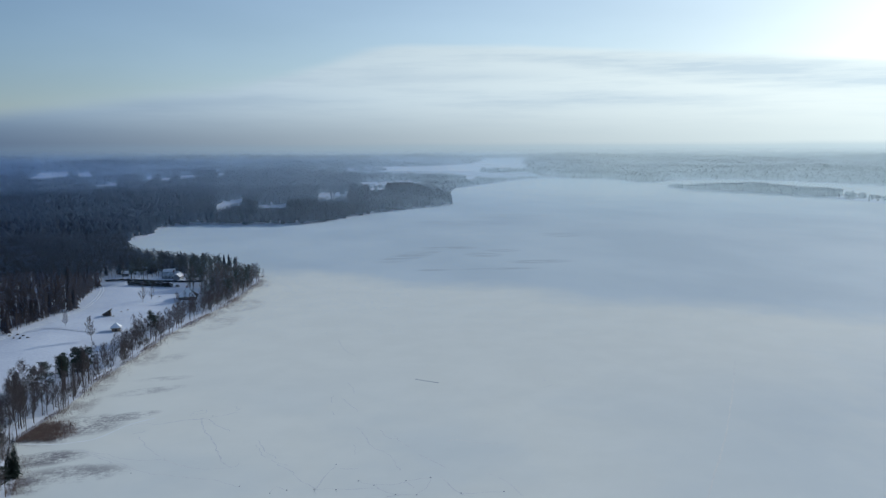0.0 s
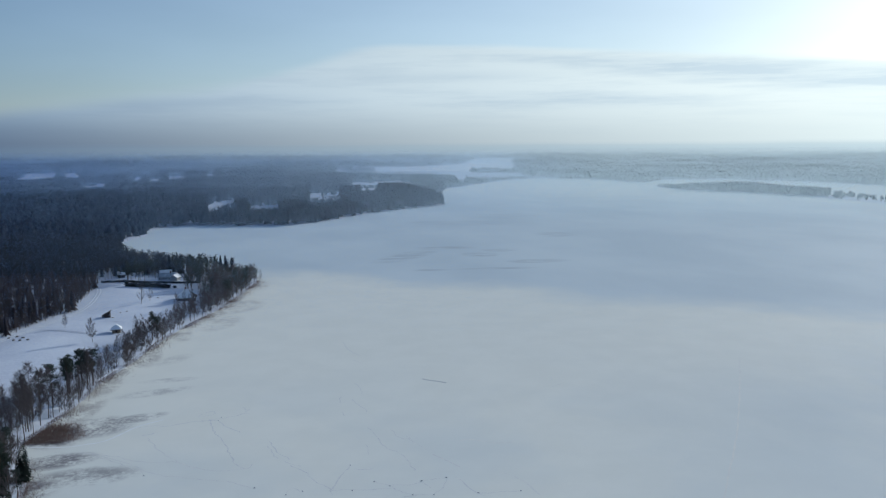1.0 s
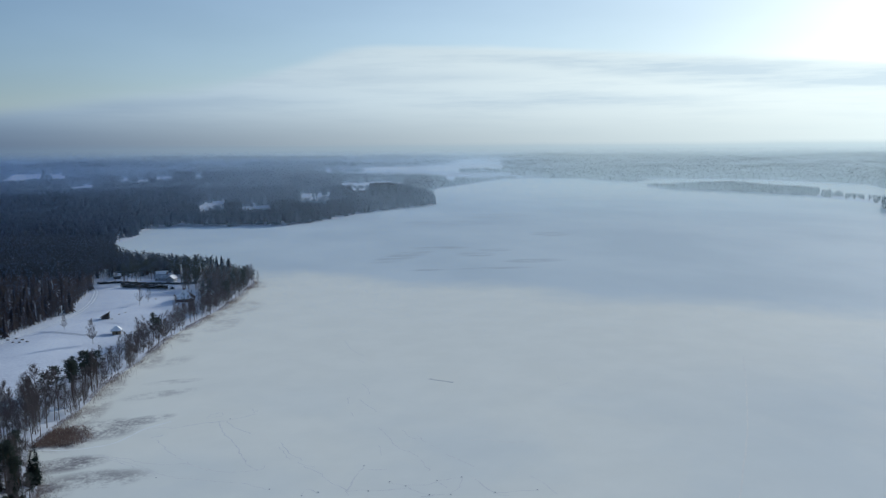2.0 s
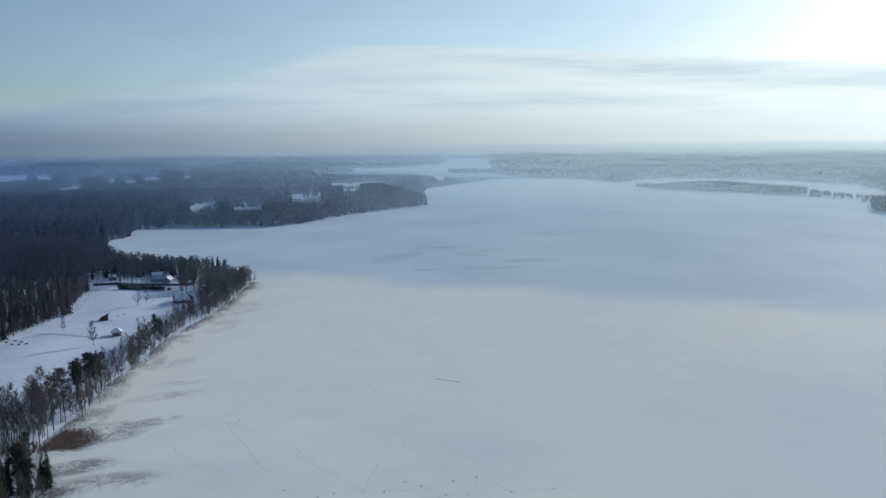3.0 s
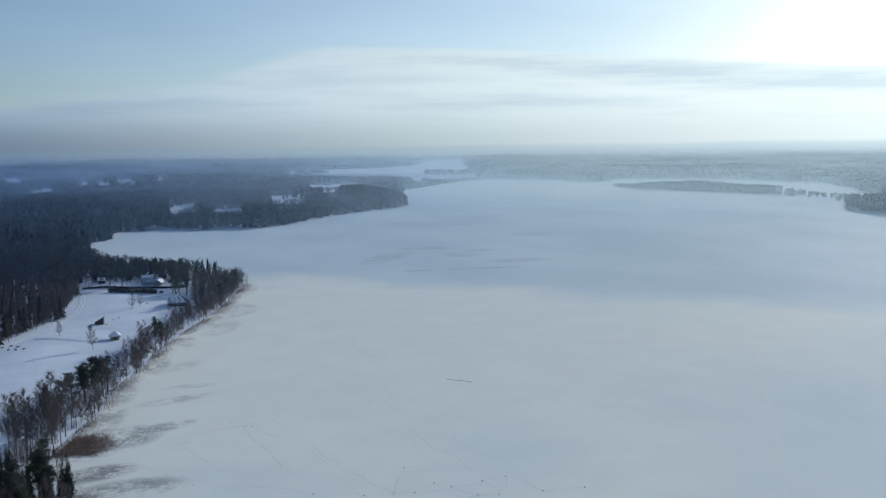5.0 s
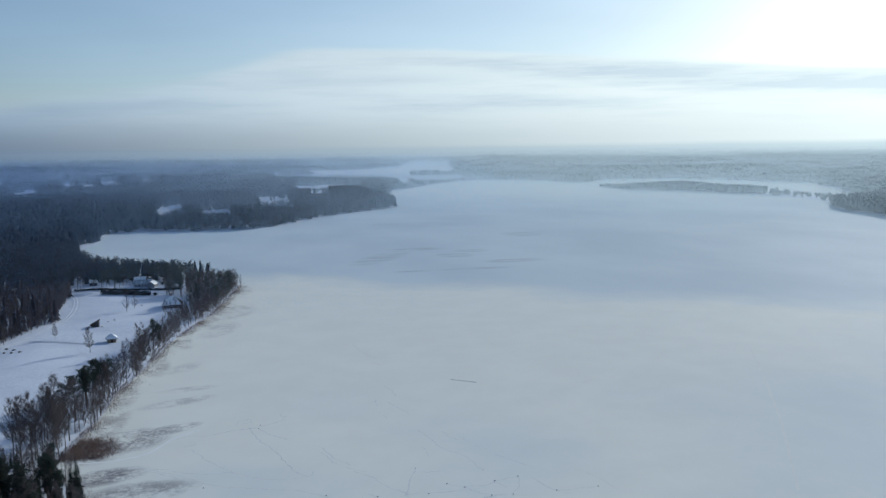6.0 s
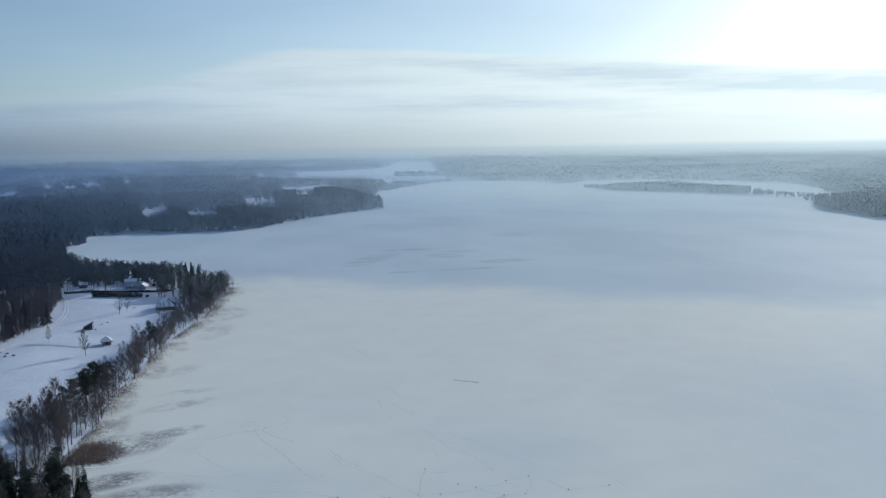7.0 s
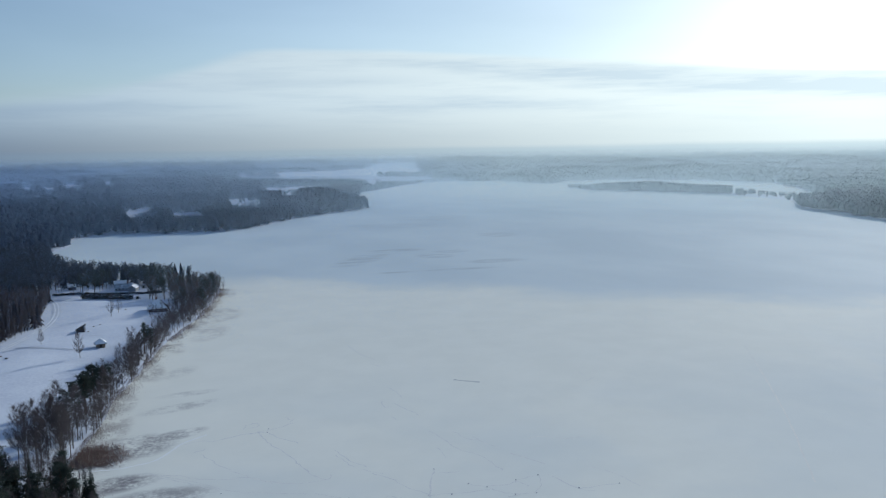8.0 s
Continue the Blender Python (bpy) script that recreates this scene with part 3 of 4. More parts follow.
    for x, y, h in ((-141, 511, 10), (-137, 516, 11), (-131, 521, 11), (-128, 531, 12), (-133, 535, 12), (-124, 540, 12), (-116, 546, 12), (-108, 543, 12), (-102, 540, 12), (-97, 533, 11), (-140, 528, 11), (-138, 541, 12), (-130, 546, 12), (-112, 536, 11),
                    (-99.5, 548, 12), (-96, 543, 11.5), (-103, 551, 12), (-93, 538, 11), (-100, 556, 12), (-95.5, 551, 12), (-91, 545, 11), (-106, 557, 12), (-98, 538, 11), (-89, 552, 11), (-104, 545, 12)):
        plant(f"copse{rng.randrange(4)}", x, y, h, rng, "pines round the farmyard", "dark green pine in the snowy farmyard")
    for key, x, y, h, text in (("lone0", -114, 360, 10.5, "full bare birch standing alone in a snowy field"), ("lone0", -133.5, 386, 6.5, "small leafless tree alone in a snowy field"),
                               ("alder2", -57.5, 531, 6.5, "slim bare alder leaning over the ice at the point"), ("alder3", -112.5, 443.5, 11, "thin leafless tree alone in a snowy field"), ("alder1", -110, 452, 8, "thin leafless tree alone in a snowy field")):
        plant(key, x, y, h, rng, "solitary trees in the field", text)


shore_trees()

# ================= woods =================


def woods(name, label, mats, shapes, x, y, low, high, seed, cap=None):
    """Many small trees in one mesh. shapes: list of (verts, tris, material indices) of one metre's height."""
    r = np.random.RandomState(seed)
    kind = r.randint(0, len(shapes), len(x))
    z = height(x, y)
    vs, fs, ms, base = [], [], [], 0
    for k, (sv, sf, sm) in enumerate(shapes):
        pick = np.flatnonzero(kind == k)
        if not len(pick):
            continue
        n = len(pick)
        h, a, wide = r.uniform(low, high, n), r.uniform(0, 6.283, n), r.uniform(0.85, 1.25, n)
        if cap is not None:
            h = np.minimum(h, cap[pick] * r.uniform(0.85, 1.1, n))
        c, s = np.cos(a), np.sin(a)
        px = (sv[None, :, 0] * c[:, None] - sv[None, :, 1] * s[:, None]) * (h * wide)[:, None] + x[pick][:, None]
        py = (sv[None, :, 0] * s[:, None] + sv[None, :, 1] * c[:, None]) * (h * wide)[:, None] + y[pick][:, None]
        pz = sv[None, :, 2] * h[:, None] + z[pick][:, None] - 0.3
        vs.append(np.stack([px, py, pz], -1).reshape(-1, 3))
        fs.append((sf[None] + (np.arange(n) * len(sv))[:, None, None] + base).reshape(-1, 3))
        ms.append(np.tile(sm, n))
        base += n * len(sv)
    v, f, m = np.concatenate(vs), np.concatenate(fs), np.concatenate(ms)
    me = bpy.data.meshes.new(name)
    me.vertices.add(len(v))
    me.vertices.foreach_set("co", v.astype(np.float32).ravel())
    me.loops.add(f.size)
    me.loops.foreach_set("vertex_index", f.astype(np.int32).ravel())
    me.polygons.add(len(f))
    me.polygons.foreach_set("loop_start", np.arange(0, f.size, 3, dtype=np.int32))
    for q in mats:
        me.materials.append(q)
    me.polygons.foreach_set("material_index", m.astype(np.int32))
    me.update(calc_edges=True)
    me.validate()
    return tagged(new(name, me), label, "forest", kind="stuff")


def pack(shapes):
    """(verts, faces, material) triples into one template of triangles."""
    v, f, m = [], [], []
    for sv, sf, sm in shapes:
        o = len(v)
        v += list(sv)
        for face in sf:
            for i in range(1, len(face) - 1):
                f.append((face[0] + o, face[i] + o, face[i + 1] + o))
                m.append(sm)
    return np.array(v, float), np.array(f, int), np.array(m, int)


def small_conifer(seed, tiers, arms, wide, first):
    rng = random.Random(seed)
    shapes = [(*tube(((0, 0, 0), (0, 0, first + 0.1)), (0.014, 0.010), 3), 1)]
    for i in range(tiers):
        t = first + (1 - first) * i / tiers
        reach = wide * (1 - (t - first) / (1 - first)) ** 0.8 * rng.uniform(0.8, 1.15) + 0.015
        peak = min(1.0, t + (1 - first) / tiers * 1.9)
        ring, a0 = [(0, 0, peak)], rng.uniform(0, 6.28)
        for j in range(arms * 2):
            q = reach * (1.0 if j % 2 == 0 else 0.55) * rng.uniform(0.75, 1.2)
            a = a0 + 3.1416 * j / arms
            ring.append((q * math.cos(a), q * math.sin(a), t - (0.02 if j % 2 == 0 else -0.03) + rng.uniform(-0.02, 0.02)))
        n = arms * 2
        shapes.append((ring, [(0, 1 + j, 1 + (j + 1) % n) for j in range(n)], 0))
    return pack(shapes)


def small_pine(seed, clumps, tris):
    rng = random.Random(seed)
    shapes = [(*tube(((0, 0, 0), (rng.uniform(-.02, .02), rng.uniform(-.02, .02), 0.85)), (0.013, 0.006), 3), 1)]
    for i in range(clumps):
        t = 0.5 + 0.5 * i / clumps
        a, q = rng.uniform(0, 6.28), 0.13 * (1.15 - t) * 1.8 * rng.random()
        c = Vector((q * math.cos(a), q * math.sin(a), t))
        for j in range(tris):
            s = c + Vector((rng.gauss(0, 0.05), rng.gauss(0, 0.05), rng.gauss(0, 0.03)))
            shapes.append((*blade(s, s + Vector((rng.gauss(0, 0.06), rng.gauss(0, 0.06), rng.gauss(0.02, 0.04))), 0.026, rng), 0))
    return pack(shapes)


def small_bare(seed, twigs):
    rng = random.Random(seed)
    shapes = [(*tube(((0, 0, 0), (rng.uniform(-.03, .03), rng.uniform(-.03, .03), 0.9)), (0.012, 0.003), 3), 1)]
    for i in range(twigs):
        t = rng.uniform(0.25, 0.85)
        a, q = rng.uniform(0, 6.28), rng.uniform(0.03, 0.17) * (1.25 - t)
        s = Vector((q * 0.3 * math.cos(a), q * 0.3 * math.sin(a), t))
        shapes.append((*blade(s, (q * math.cos(a), q * math.sin(a), t + rng.uniform(0.08, 0.22)), 0.0085, rng), 0))
    return pack(shapes)


def scatter(gap, r0, r1, az0, az1, seed, edge=2.0):
    """Places on a jittered grid on wooded land in a ring sector."""
    r = np.random.RandomState(seed)
    a = np.radians(np.linspace(az0, az1, 60))
    bx0, bx1 = min((np.sin(a) * r1).min(), (np.sin(a) * r0).min()), max((np.sin(a) * r1).max(), (np.sin(a) * r0).max())
    by0, by1 = min((np.cos(a) * r1).min(), (np.cos(a) * r0).min()), max((np.cos(a) * r1).max(), (np.cos(a) * r0).max())
    x, y = np.meshgrid(np.arange(bx0, bx1, gap), np.arange(by0, by1, gap))
    x, y = x.ravel() + r.uniform(-0.48, 0.48, x.size) * gap, y.ravel() + r.uniform(-0.48, 0.48, x.size) * gap
    rr, aa = np.hypot(x, y) * r.uniform(0.93, 1.07, x.size), np.degrees(np.arctan2(x, y))
    keep = (rr > r0) & (rr < r1) & (np.hypot(x, y) < 4926) & (aa > az0) & (aa < az1)
    x, y = x[keep], y[keep]
    d = inland(x, y)
    keep = (d > edge) & (polygon_field(FIELD, x, y) < -1)
    keep &= polygon_field(FAR_LAKE, x, y) + waves(x, y, 160, 21) * 14 < -6
    keep |= ((x - 480) / 74) ** 2 + ((y - 2445) / 20) ** 2 < 1
    keep &= ~((x > -100) & (y < 556) & (y > -500) & (d < 60) & (x < 0))
    for row in CLEARINGS:
        t, near, far = clearing_edges(row, x, y)
        t = t + r.normal(0, 0.035, x.size)
        rr = np.hypot(x, y) + 5 * waves(x, y, 70, 31) + r.normal(0, 4, x.size)
        keep &= ~((t > 0) & (t < 1) & (rr > near) & (rr < far) & (r.uniform(0, 1, x.size) > (0.4 if row[0] == -6.4 else 0.03)))
    keep &= ((x + 116) / 24) ** 2 + ((y - 531) / 13) ** 2 > 1
    thin = (x > 690) & (x < 880) & (y > 1000) & (y < 1230)
    keep &= ~(thin & (waves(x, y, 40, 51) > 0.1)) & ~((x > 765) & (x < 880) & (y > 1030) & (y < 1270) & (r.uniform(0, 1, x.size) > 0.16))
    return x[keep], y[keep]


def small_dome(seed, wide, low):
    """A rounded, uneven crown down to near the ground."""
    rng = random.Random(seed)
    rings = [(low, wide * 0.75), (low + (1 - low) * 0.45, wide), (low + (1 - low) * 0.8, wide * 0.6)]
    v, f = [], []
    for z, q in rings:
        a0 = rng.uniform(0, 6.28)
        for j in range(5):
            w = q * rng.uniform(0.7, 1.25)
            v.append((w * math.cos(a0 + 1.2566 * j), w * math.sin(a0 + 1.2566 * j), z + rng.uniform(-0.08, 0.08)))
    v.append((rng.uniform(-0.05, 0.05), rng.uniform(-0.05, 0.05), 1.0))
    for i in range(2):
        for j in range(5):
            f.append((i * 5 + j, i * 5 + (j + 1) % 5, i * 5 + 5 + (j + 1) % 5, i * 5 + 5 + j))
    f += [(10 + j, 10 + (j + 1) % 5, 15) for j in range(5)]
    return pack([(v, f, 0)])


def sightline_cap(x, y):
    """How tall trees may be: lower on the spit, and trimmed before the far lake and clearings to keep these in the
    camera's view.
    """
    cap = np.full(x.shape, 30.0)
    spit = (x > 600) & (x < 880) & (y > 990) & (y < 1700)
    cap[spit] = 7.5 + 9.5 * np.exp(-((y[spit] - 1440) / 90) ** 2) + 5.5 * np.exp(-((y[spit] - 1290) / 60) ** 2)
    low = (x > -10) & (x < 600) & (y > 1600) & (y < 2900)
    line = np.array(FAR_LAKE[:8], float)
    reach = np.interp(np.arctan2(x, y), np.arctan2(line[:, 0], line[:, 1]), np.hypot(line[:, 0], line[:, 1]))
    room = (80 - height(x, y)) * (1 - np.hypot(x, y) / reach)
    use = low & (np.hypot(x, y) < reach * 1.02)
    cap[use] = np.clip(room[use], 2.5, 30)
    bank = use & (inland(x, y) < 45)
    cap[bank] = np.maximum(cap[bank], 5.5)
    for row in CLEARINGS:
        t, near, far = clearing_edges(row, x, y)
        rr = np.hypot(x, y)
        use = (t > 0) & (t < 1) & (rr <= near) & (rr > near * 0.78)
        cap[use] = np.minimum(cap[use], np.clip((80 - height(x[use], y[use])) * (1 - rr[use] / near[use]) * 0.8 + 0.5, 1.2, 30))
    return cap


CONIFERS = [small_conifer(n, 6, 5, 0.17, 0.06) for n in range(2)] + [small_pine(10 + n, 8, 8) for n in range(5)]
BARES = [small_bare(20 + n, 90) for n in range(4)]
SIMPLE = [small_conifer(30 + n, 3, 3, 0.22, 0.05) for n in range(2)] + [small_dome(34 + n, 0.21 + 0.02 * n, 0.15) for n in range(4)]
LUMPS = [small_dome(50 + n, 1.6, 0.05) for n in range(4)]
BROAD = [small_conifer(60, 2, 3, 0.46, 0.04)] + [small_dome(64 + n, 0.60, 0.04) for n in range(4)]

x, y = scatter(4.3, 200, 800, -42, 0, 1)
bare = (waves(x, y, 130, 41) + 2.2 * step(-polygon_field(FIELD, x, y), 110, 10) > 0.45) & (x < -138) & (y < 500)
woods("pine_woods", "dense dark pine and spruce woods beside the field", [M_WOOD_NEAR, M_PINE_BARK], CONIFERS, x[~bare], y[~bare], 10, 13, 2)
woods("alder_woods", "dense leafless brown alder and birch woods", [M_WOOD_BARE, M_BIRCH_BARK], BARES + CONIFERS[:1], x[bare], y[bare], 9.5, 12.5, 3)
# undergrowth where the woods meet the field
rng_edge = np.random.RandomState(19)
line = np.array([(-205, 290), (-160, 349), (-153, 366), (-148, 392), (-141, 423), (-144, 453), (-148, 485), (-150, 506)], float)
u = rng_edge.uniform(0, len(line) - 1.001, 520)
k0 = u.astype(int)
ex = line[k0] + (line[k0 + 1] - line[k0]) * (u - k0)[:, None]
woods("brushwood", "leafless brown brushwood along the edge of the woods", [M_WOOD_BARE, M_BIRCH_BARK], BARES, ex[:, 0] - 2.2 - np.abs(rng_edge.normal(0, 4, 520)), ex[:, 1] + rng_edge.normal(0, 1, 520), 2.5, 7, 20)
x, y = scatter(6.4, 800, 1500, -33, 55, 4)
woods("bay_woods", "dark spruce woods round the frozen bay, tinted blue for haze", [M_WOOD_BAY, M_WOOD_BAY], SIMPLE, x, y, 13, 17, 5, sightline_cap(x, y))
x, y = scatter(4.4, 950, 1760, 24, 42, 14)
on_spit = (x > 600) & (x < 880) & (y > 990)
woods("spit_woods", "dark hazy woods on the low spit across the lake", [M_WOOD_BAY, M_WOOD_BAY], SIMPLE, x[on_spit], y[on_spit], 12, 20, 15, sightline_cap(x[on_spit], y[on_spit]))
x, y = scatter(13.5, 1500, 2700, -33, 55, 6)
woods("far_woods", "woods beyond the lake, coloured blue-grey for haze", [M_WOOD_FAR, M_WOOD_FAR], BROAD, x, y, 13, 18, 7, sightline_cap(x, y))
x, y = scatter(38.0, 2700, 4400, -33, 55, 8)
woods("horizon_woods", "woods along the horizon, coloured pale for haze", [M_WOOD_RIM, M_WOOD_RIM], LUMPS, x, y, 13, 18, 9)
x, y = scatter(75.0, 350, 2600, 55, 180, 10)
x2, y2 = scatter(75.0, 350, 2600, -180, -42, 11)
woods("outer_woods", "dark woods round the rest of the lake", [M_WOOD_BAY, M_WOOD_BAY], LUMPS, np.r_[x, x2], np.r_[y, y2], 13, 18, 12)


# ================= mist at the horizon =================


def mist_backdrop(name, radius, low, dense_from, dense_to, high, densest):
    """A far glowing ring that paints haze, thickest at the horizon and fading upwards and downwards."""
    m = bpy.data.materials.new(name)
    m.use_nodes = True
    k = Nodes(m.node_tree)
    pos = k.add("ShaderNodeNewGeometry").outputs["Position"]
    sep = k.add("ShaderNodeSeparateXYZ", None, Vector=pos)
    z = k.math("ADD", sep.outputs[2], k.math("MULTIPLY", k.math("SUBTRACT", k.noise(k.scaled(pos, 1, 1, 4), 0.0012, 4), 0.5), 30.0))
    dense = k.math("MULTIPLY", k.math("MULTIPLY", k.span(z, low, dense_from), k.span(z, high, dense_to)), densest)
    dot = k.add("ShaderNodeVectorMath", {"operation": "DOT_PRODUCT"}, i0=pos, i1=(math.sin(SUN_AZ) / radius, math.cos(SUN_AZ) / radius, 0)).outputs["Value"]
    # the glow is brighter towards the sun, so scattered light is painted in
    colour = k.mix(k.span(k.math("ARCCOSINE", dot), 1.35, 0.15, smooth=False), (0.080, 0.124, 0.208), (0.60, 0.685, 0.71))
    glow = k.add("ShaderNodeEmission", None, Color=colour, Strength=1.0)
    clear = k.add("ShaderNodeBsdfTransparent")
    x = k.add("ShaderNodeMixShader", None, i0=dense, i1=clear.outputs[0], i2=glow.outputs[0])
    k.add("ShaderNodeOutputMaterial", None, Surface=x.outputs[0])
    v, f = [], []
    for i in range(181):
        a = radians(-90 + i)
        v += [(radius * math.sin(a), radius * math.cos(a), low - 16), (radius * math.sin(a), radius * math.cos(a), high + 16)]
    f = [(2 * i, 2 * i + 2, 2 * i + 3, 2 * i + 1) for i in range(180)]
    return tagged(new(name, mesh_from(name, v, f, m, smooth=True)), "glowing backdrop ring that paints haze over the far horizon", "backdrop", kind="structure")


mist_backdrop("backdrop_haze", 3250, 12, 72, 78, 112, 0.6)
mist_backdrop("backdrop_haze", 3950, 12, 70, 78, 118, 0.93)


def haze_strands():
    """Haze stand-in low over the lake and the woods: hair-thin level strands, ring behind ring, denser farther out."""
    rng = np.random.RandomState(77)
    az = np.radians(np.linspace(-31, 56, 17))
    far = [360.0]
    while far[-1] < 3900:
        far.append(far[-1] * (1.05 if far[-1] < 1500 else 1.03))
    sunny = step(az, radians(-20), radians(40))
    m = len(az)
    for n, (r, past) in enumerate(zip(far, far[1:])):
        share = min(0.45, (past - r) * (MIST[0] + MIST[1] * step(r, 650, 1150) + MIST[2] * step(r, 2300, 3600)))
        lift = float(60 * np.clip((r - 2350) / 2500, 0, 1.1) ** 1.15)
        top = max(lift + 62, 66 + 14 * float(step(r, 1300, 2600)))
        # spacing grows with range, so strands stay finer than a pixel in view
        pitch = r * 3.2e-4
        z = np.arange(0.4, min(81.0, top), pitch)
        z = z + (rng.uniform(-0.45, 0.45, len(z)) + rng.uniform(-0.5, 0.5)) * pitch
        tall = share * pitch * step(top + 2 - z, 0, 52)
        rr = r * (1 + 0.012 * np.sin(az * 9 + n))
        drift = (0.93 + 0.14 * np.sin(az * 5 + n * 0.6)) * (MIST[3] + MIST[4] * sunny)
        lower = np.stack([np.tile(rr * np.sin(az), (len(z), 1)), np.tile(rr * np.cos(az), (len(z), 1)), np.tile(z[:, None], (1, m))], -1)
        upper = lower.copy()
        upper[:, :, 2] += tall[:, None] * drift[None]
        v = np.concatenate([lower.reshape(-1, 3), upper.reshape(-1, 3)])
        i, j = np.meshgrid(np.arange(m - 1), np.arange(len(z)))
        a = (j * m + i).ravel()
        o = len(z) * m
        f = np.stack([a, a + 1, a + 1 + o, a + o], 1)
        tagged(new("haze_strands", mesh_from("haze_strands", v, f, M_HAZE)), "hair-thin strands added over the lake to stand in for haze", "mist", kind="stuff")


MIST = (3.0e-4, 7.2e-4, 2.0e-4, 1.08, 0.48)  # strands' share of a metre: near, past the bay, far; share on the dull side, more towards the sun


def haze_material():
    """Colour of the haze strands: blue over the woods, paler towards the sun to imitate scattered light."""
    m = bpy.data.materials.new("bearing_tinted_haze")
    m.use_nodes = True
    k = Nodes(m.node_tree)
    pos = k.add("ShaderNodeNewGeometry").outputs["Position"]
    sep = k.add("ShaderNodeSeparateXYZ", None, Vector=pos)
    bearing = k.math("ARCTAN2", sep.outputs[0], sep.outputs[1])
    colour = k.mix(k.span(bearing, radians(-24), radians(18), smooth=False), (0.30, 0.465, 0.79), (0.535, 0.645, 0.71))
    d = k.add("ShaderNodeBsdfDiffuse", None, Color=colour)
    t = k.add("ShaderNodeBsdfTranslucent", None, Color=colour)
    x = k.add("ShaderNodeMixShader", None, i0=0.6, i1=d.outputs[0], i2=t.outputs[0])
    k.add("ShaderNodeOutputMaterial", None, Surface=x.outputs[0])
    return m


M_HAZE = haze_material()
haze_strands()


# ================= farm and field =================
M_LOG = mottled("weathered_log", (0.34, 0.27, 0.19), (0.22, 0.17, 0.125), 1.5, 0.85, 0.3)
M_DARKWOOD = mottled("tarred_boards", (0.045, 0.038, 0.034), (0.075, 0.062, 0.055), 1.2, 0.8, 0.3)
M_GREYWALL = mottled("grey_boards", (0.22, 0.23, 0.25), (0.30, 0.31, 0.33), 1.0, 0.85, 0.2)
M_REDWALL = mottled("faded_red_boards", (0.15, 0.105, 0.095), (0.10, 0.078, 0.072), 1.0, 0.85, 0.2)
M_GLASS = surface("dark_pane", lambda k, p: k.put(p, "Base Color", (0.03, 0.035, 0.045, 1)), 0.1, 0.5)
M_TRIM = mottled("white_trim", (0.62, 0.62, 0.60), (0.72, 0.72, 0.70), 2.0)
M_BRICK = mottled("chimney_brick", (0.20, 0.10, 0.075), (0.13, 0.075, 0.065), 3.0)
M_PATCHROOF = mottled("snow_patched_roof", (0.10, 0.11, 0.13), (0.62, 0.65, 0.68), 0.45, 0.85, 0.3)
M_STONE = mottled("field_stone", (0.16, 0.155, 0.15), (0.26, 0.25, 0.24), 1.3, 0.9, 0.4, 0.5)
M_HEDGE = translucent_growth("hedge_needles", (0.022, 0.030, 0.028), (0.045, 0.054, 0.050), 0.6)
M_ROAD = mottled("packed_road_snow", (0.50, 0.545, 0.62), (0.60, 0.645, 0.71), 0.5, 0.8, 0.3)
M_SKI = mottled("ski_track_snow", (0.40, 0.44, 0.52), (0.55, 0.59, 0.67), 0.4)
M_RUT = mottled("rut_snow", (0.72, 0.76, 0.82), (0.80, 0.83, 0.87), 0.5, 0.8, 0.2)


def box(x0, y0, z0, x1, y1, z1):
    v = [(x, y, z) for z in (z0, z1) for x, y in ((x0, y0), (x1, y0), (x1, y1), (x0, y1))]
    return v, [(0, 3, 2, 1), (4, 5, 6, 7), (0, 1, 5, 4), (1, 2, 6, 5), (2, 3, 7, 6), (3, 0, 4, 7)]


def slab(a, b, c, d, thick):
    """A plate with the given upper corners."""
    up = [Vector(q) for q in (a, b, c, d)]
    n = (up[1] - up[0]).cross(up[3] - up[0]).normalized() * thick
    n = -n if n.z > 0 else n
    v = [tuple(q) for q in up] + [tuple(q + n) for q in up]
    return v, [(0, 1, 2, 3), (7, 6, 5, 4), (0, 4, 5, 1), (1, 5, 6, 2), (2, 6, 7, 3), (3, 7, 4, 0)]


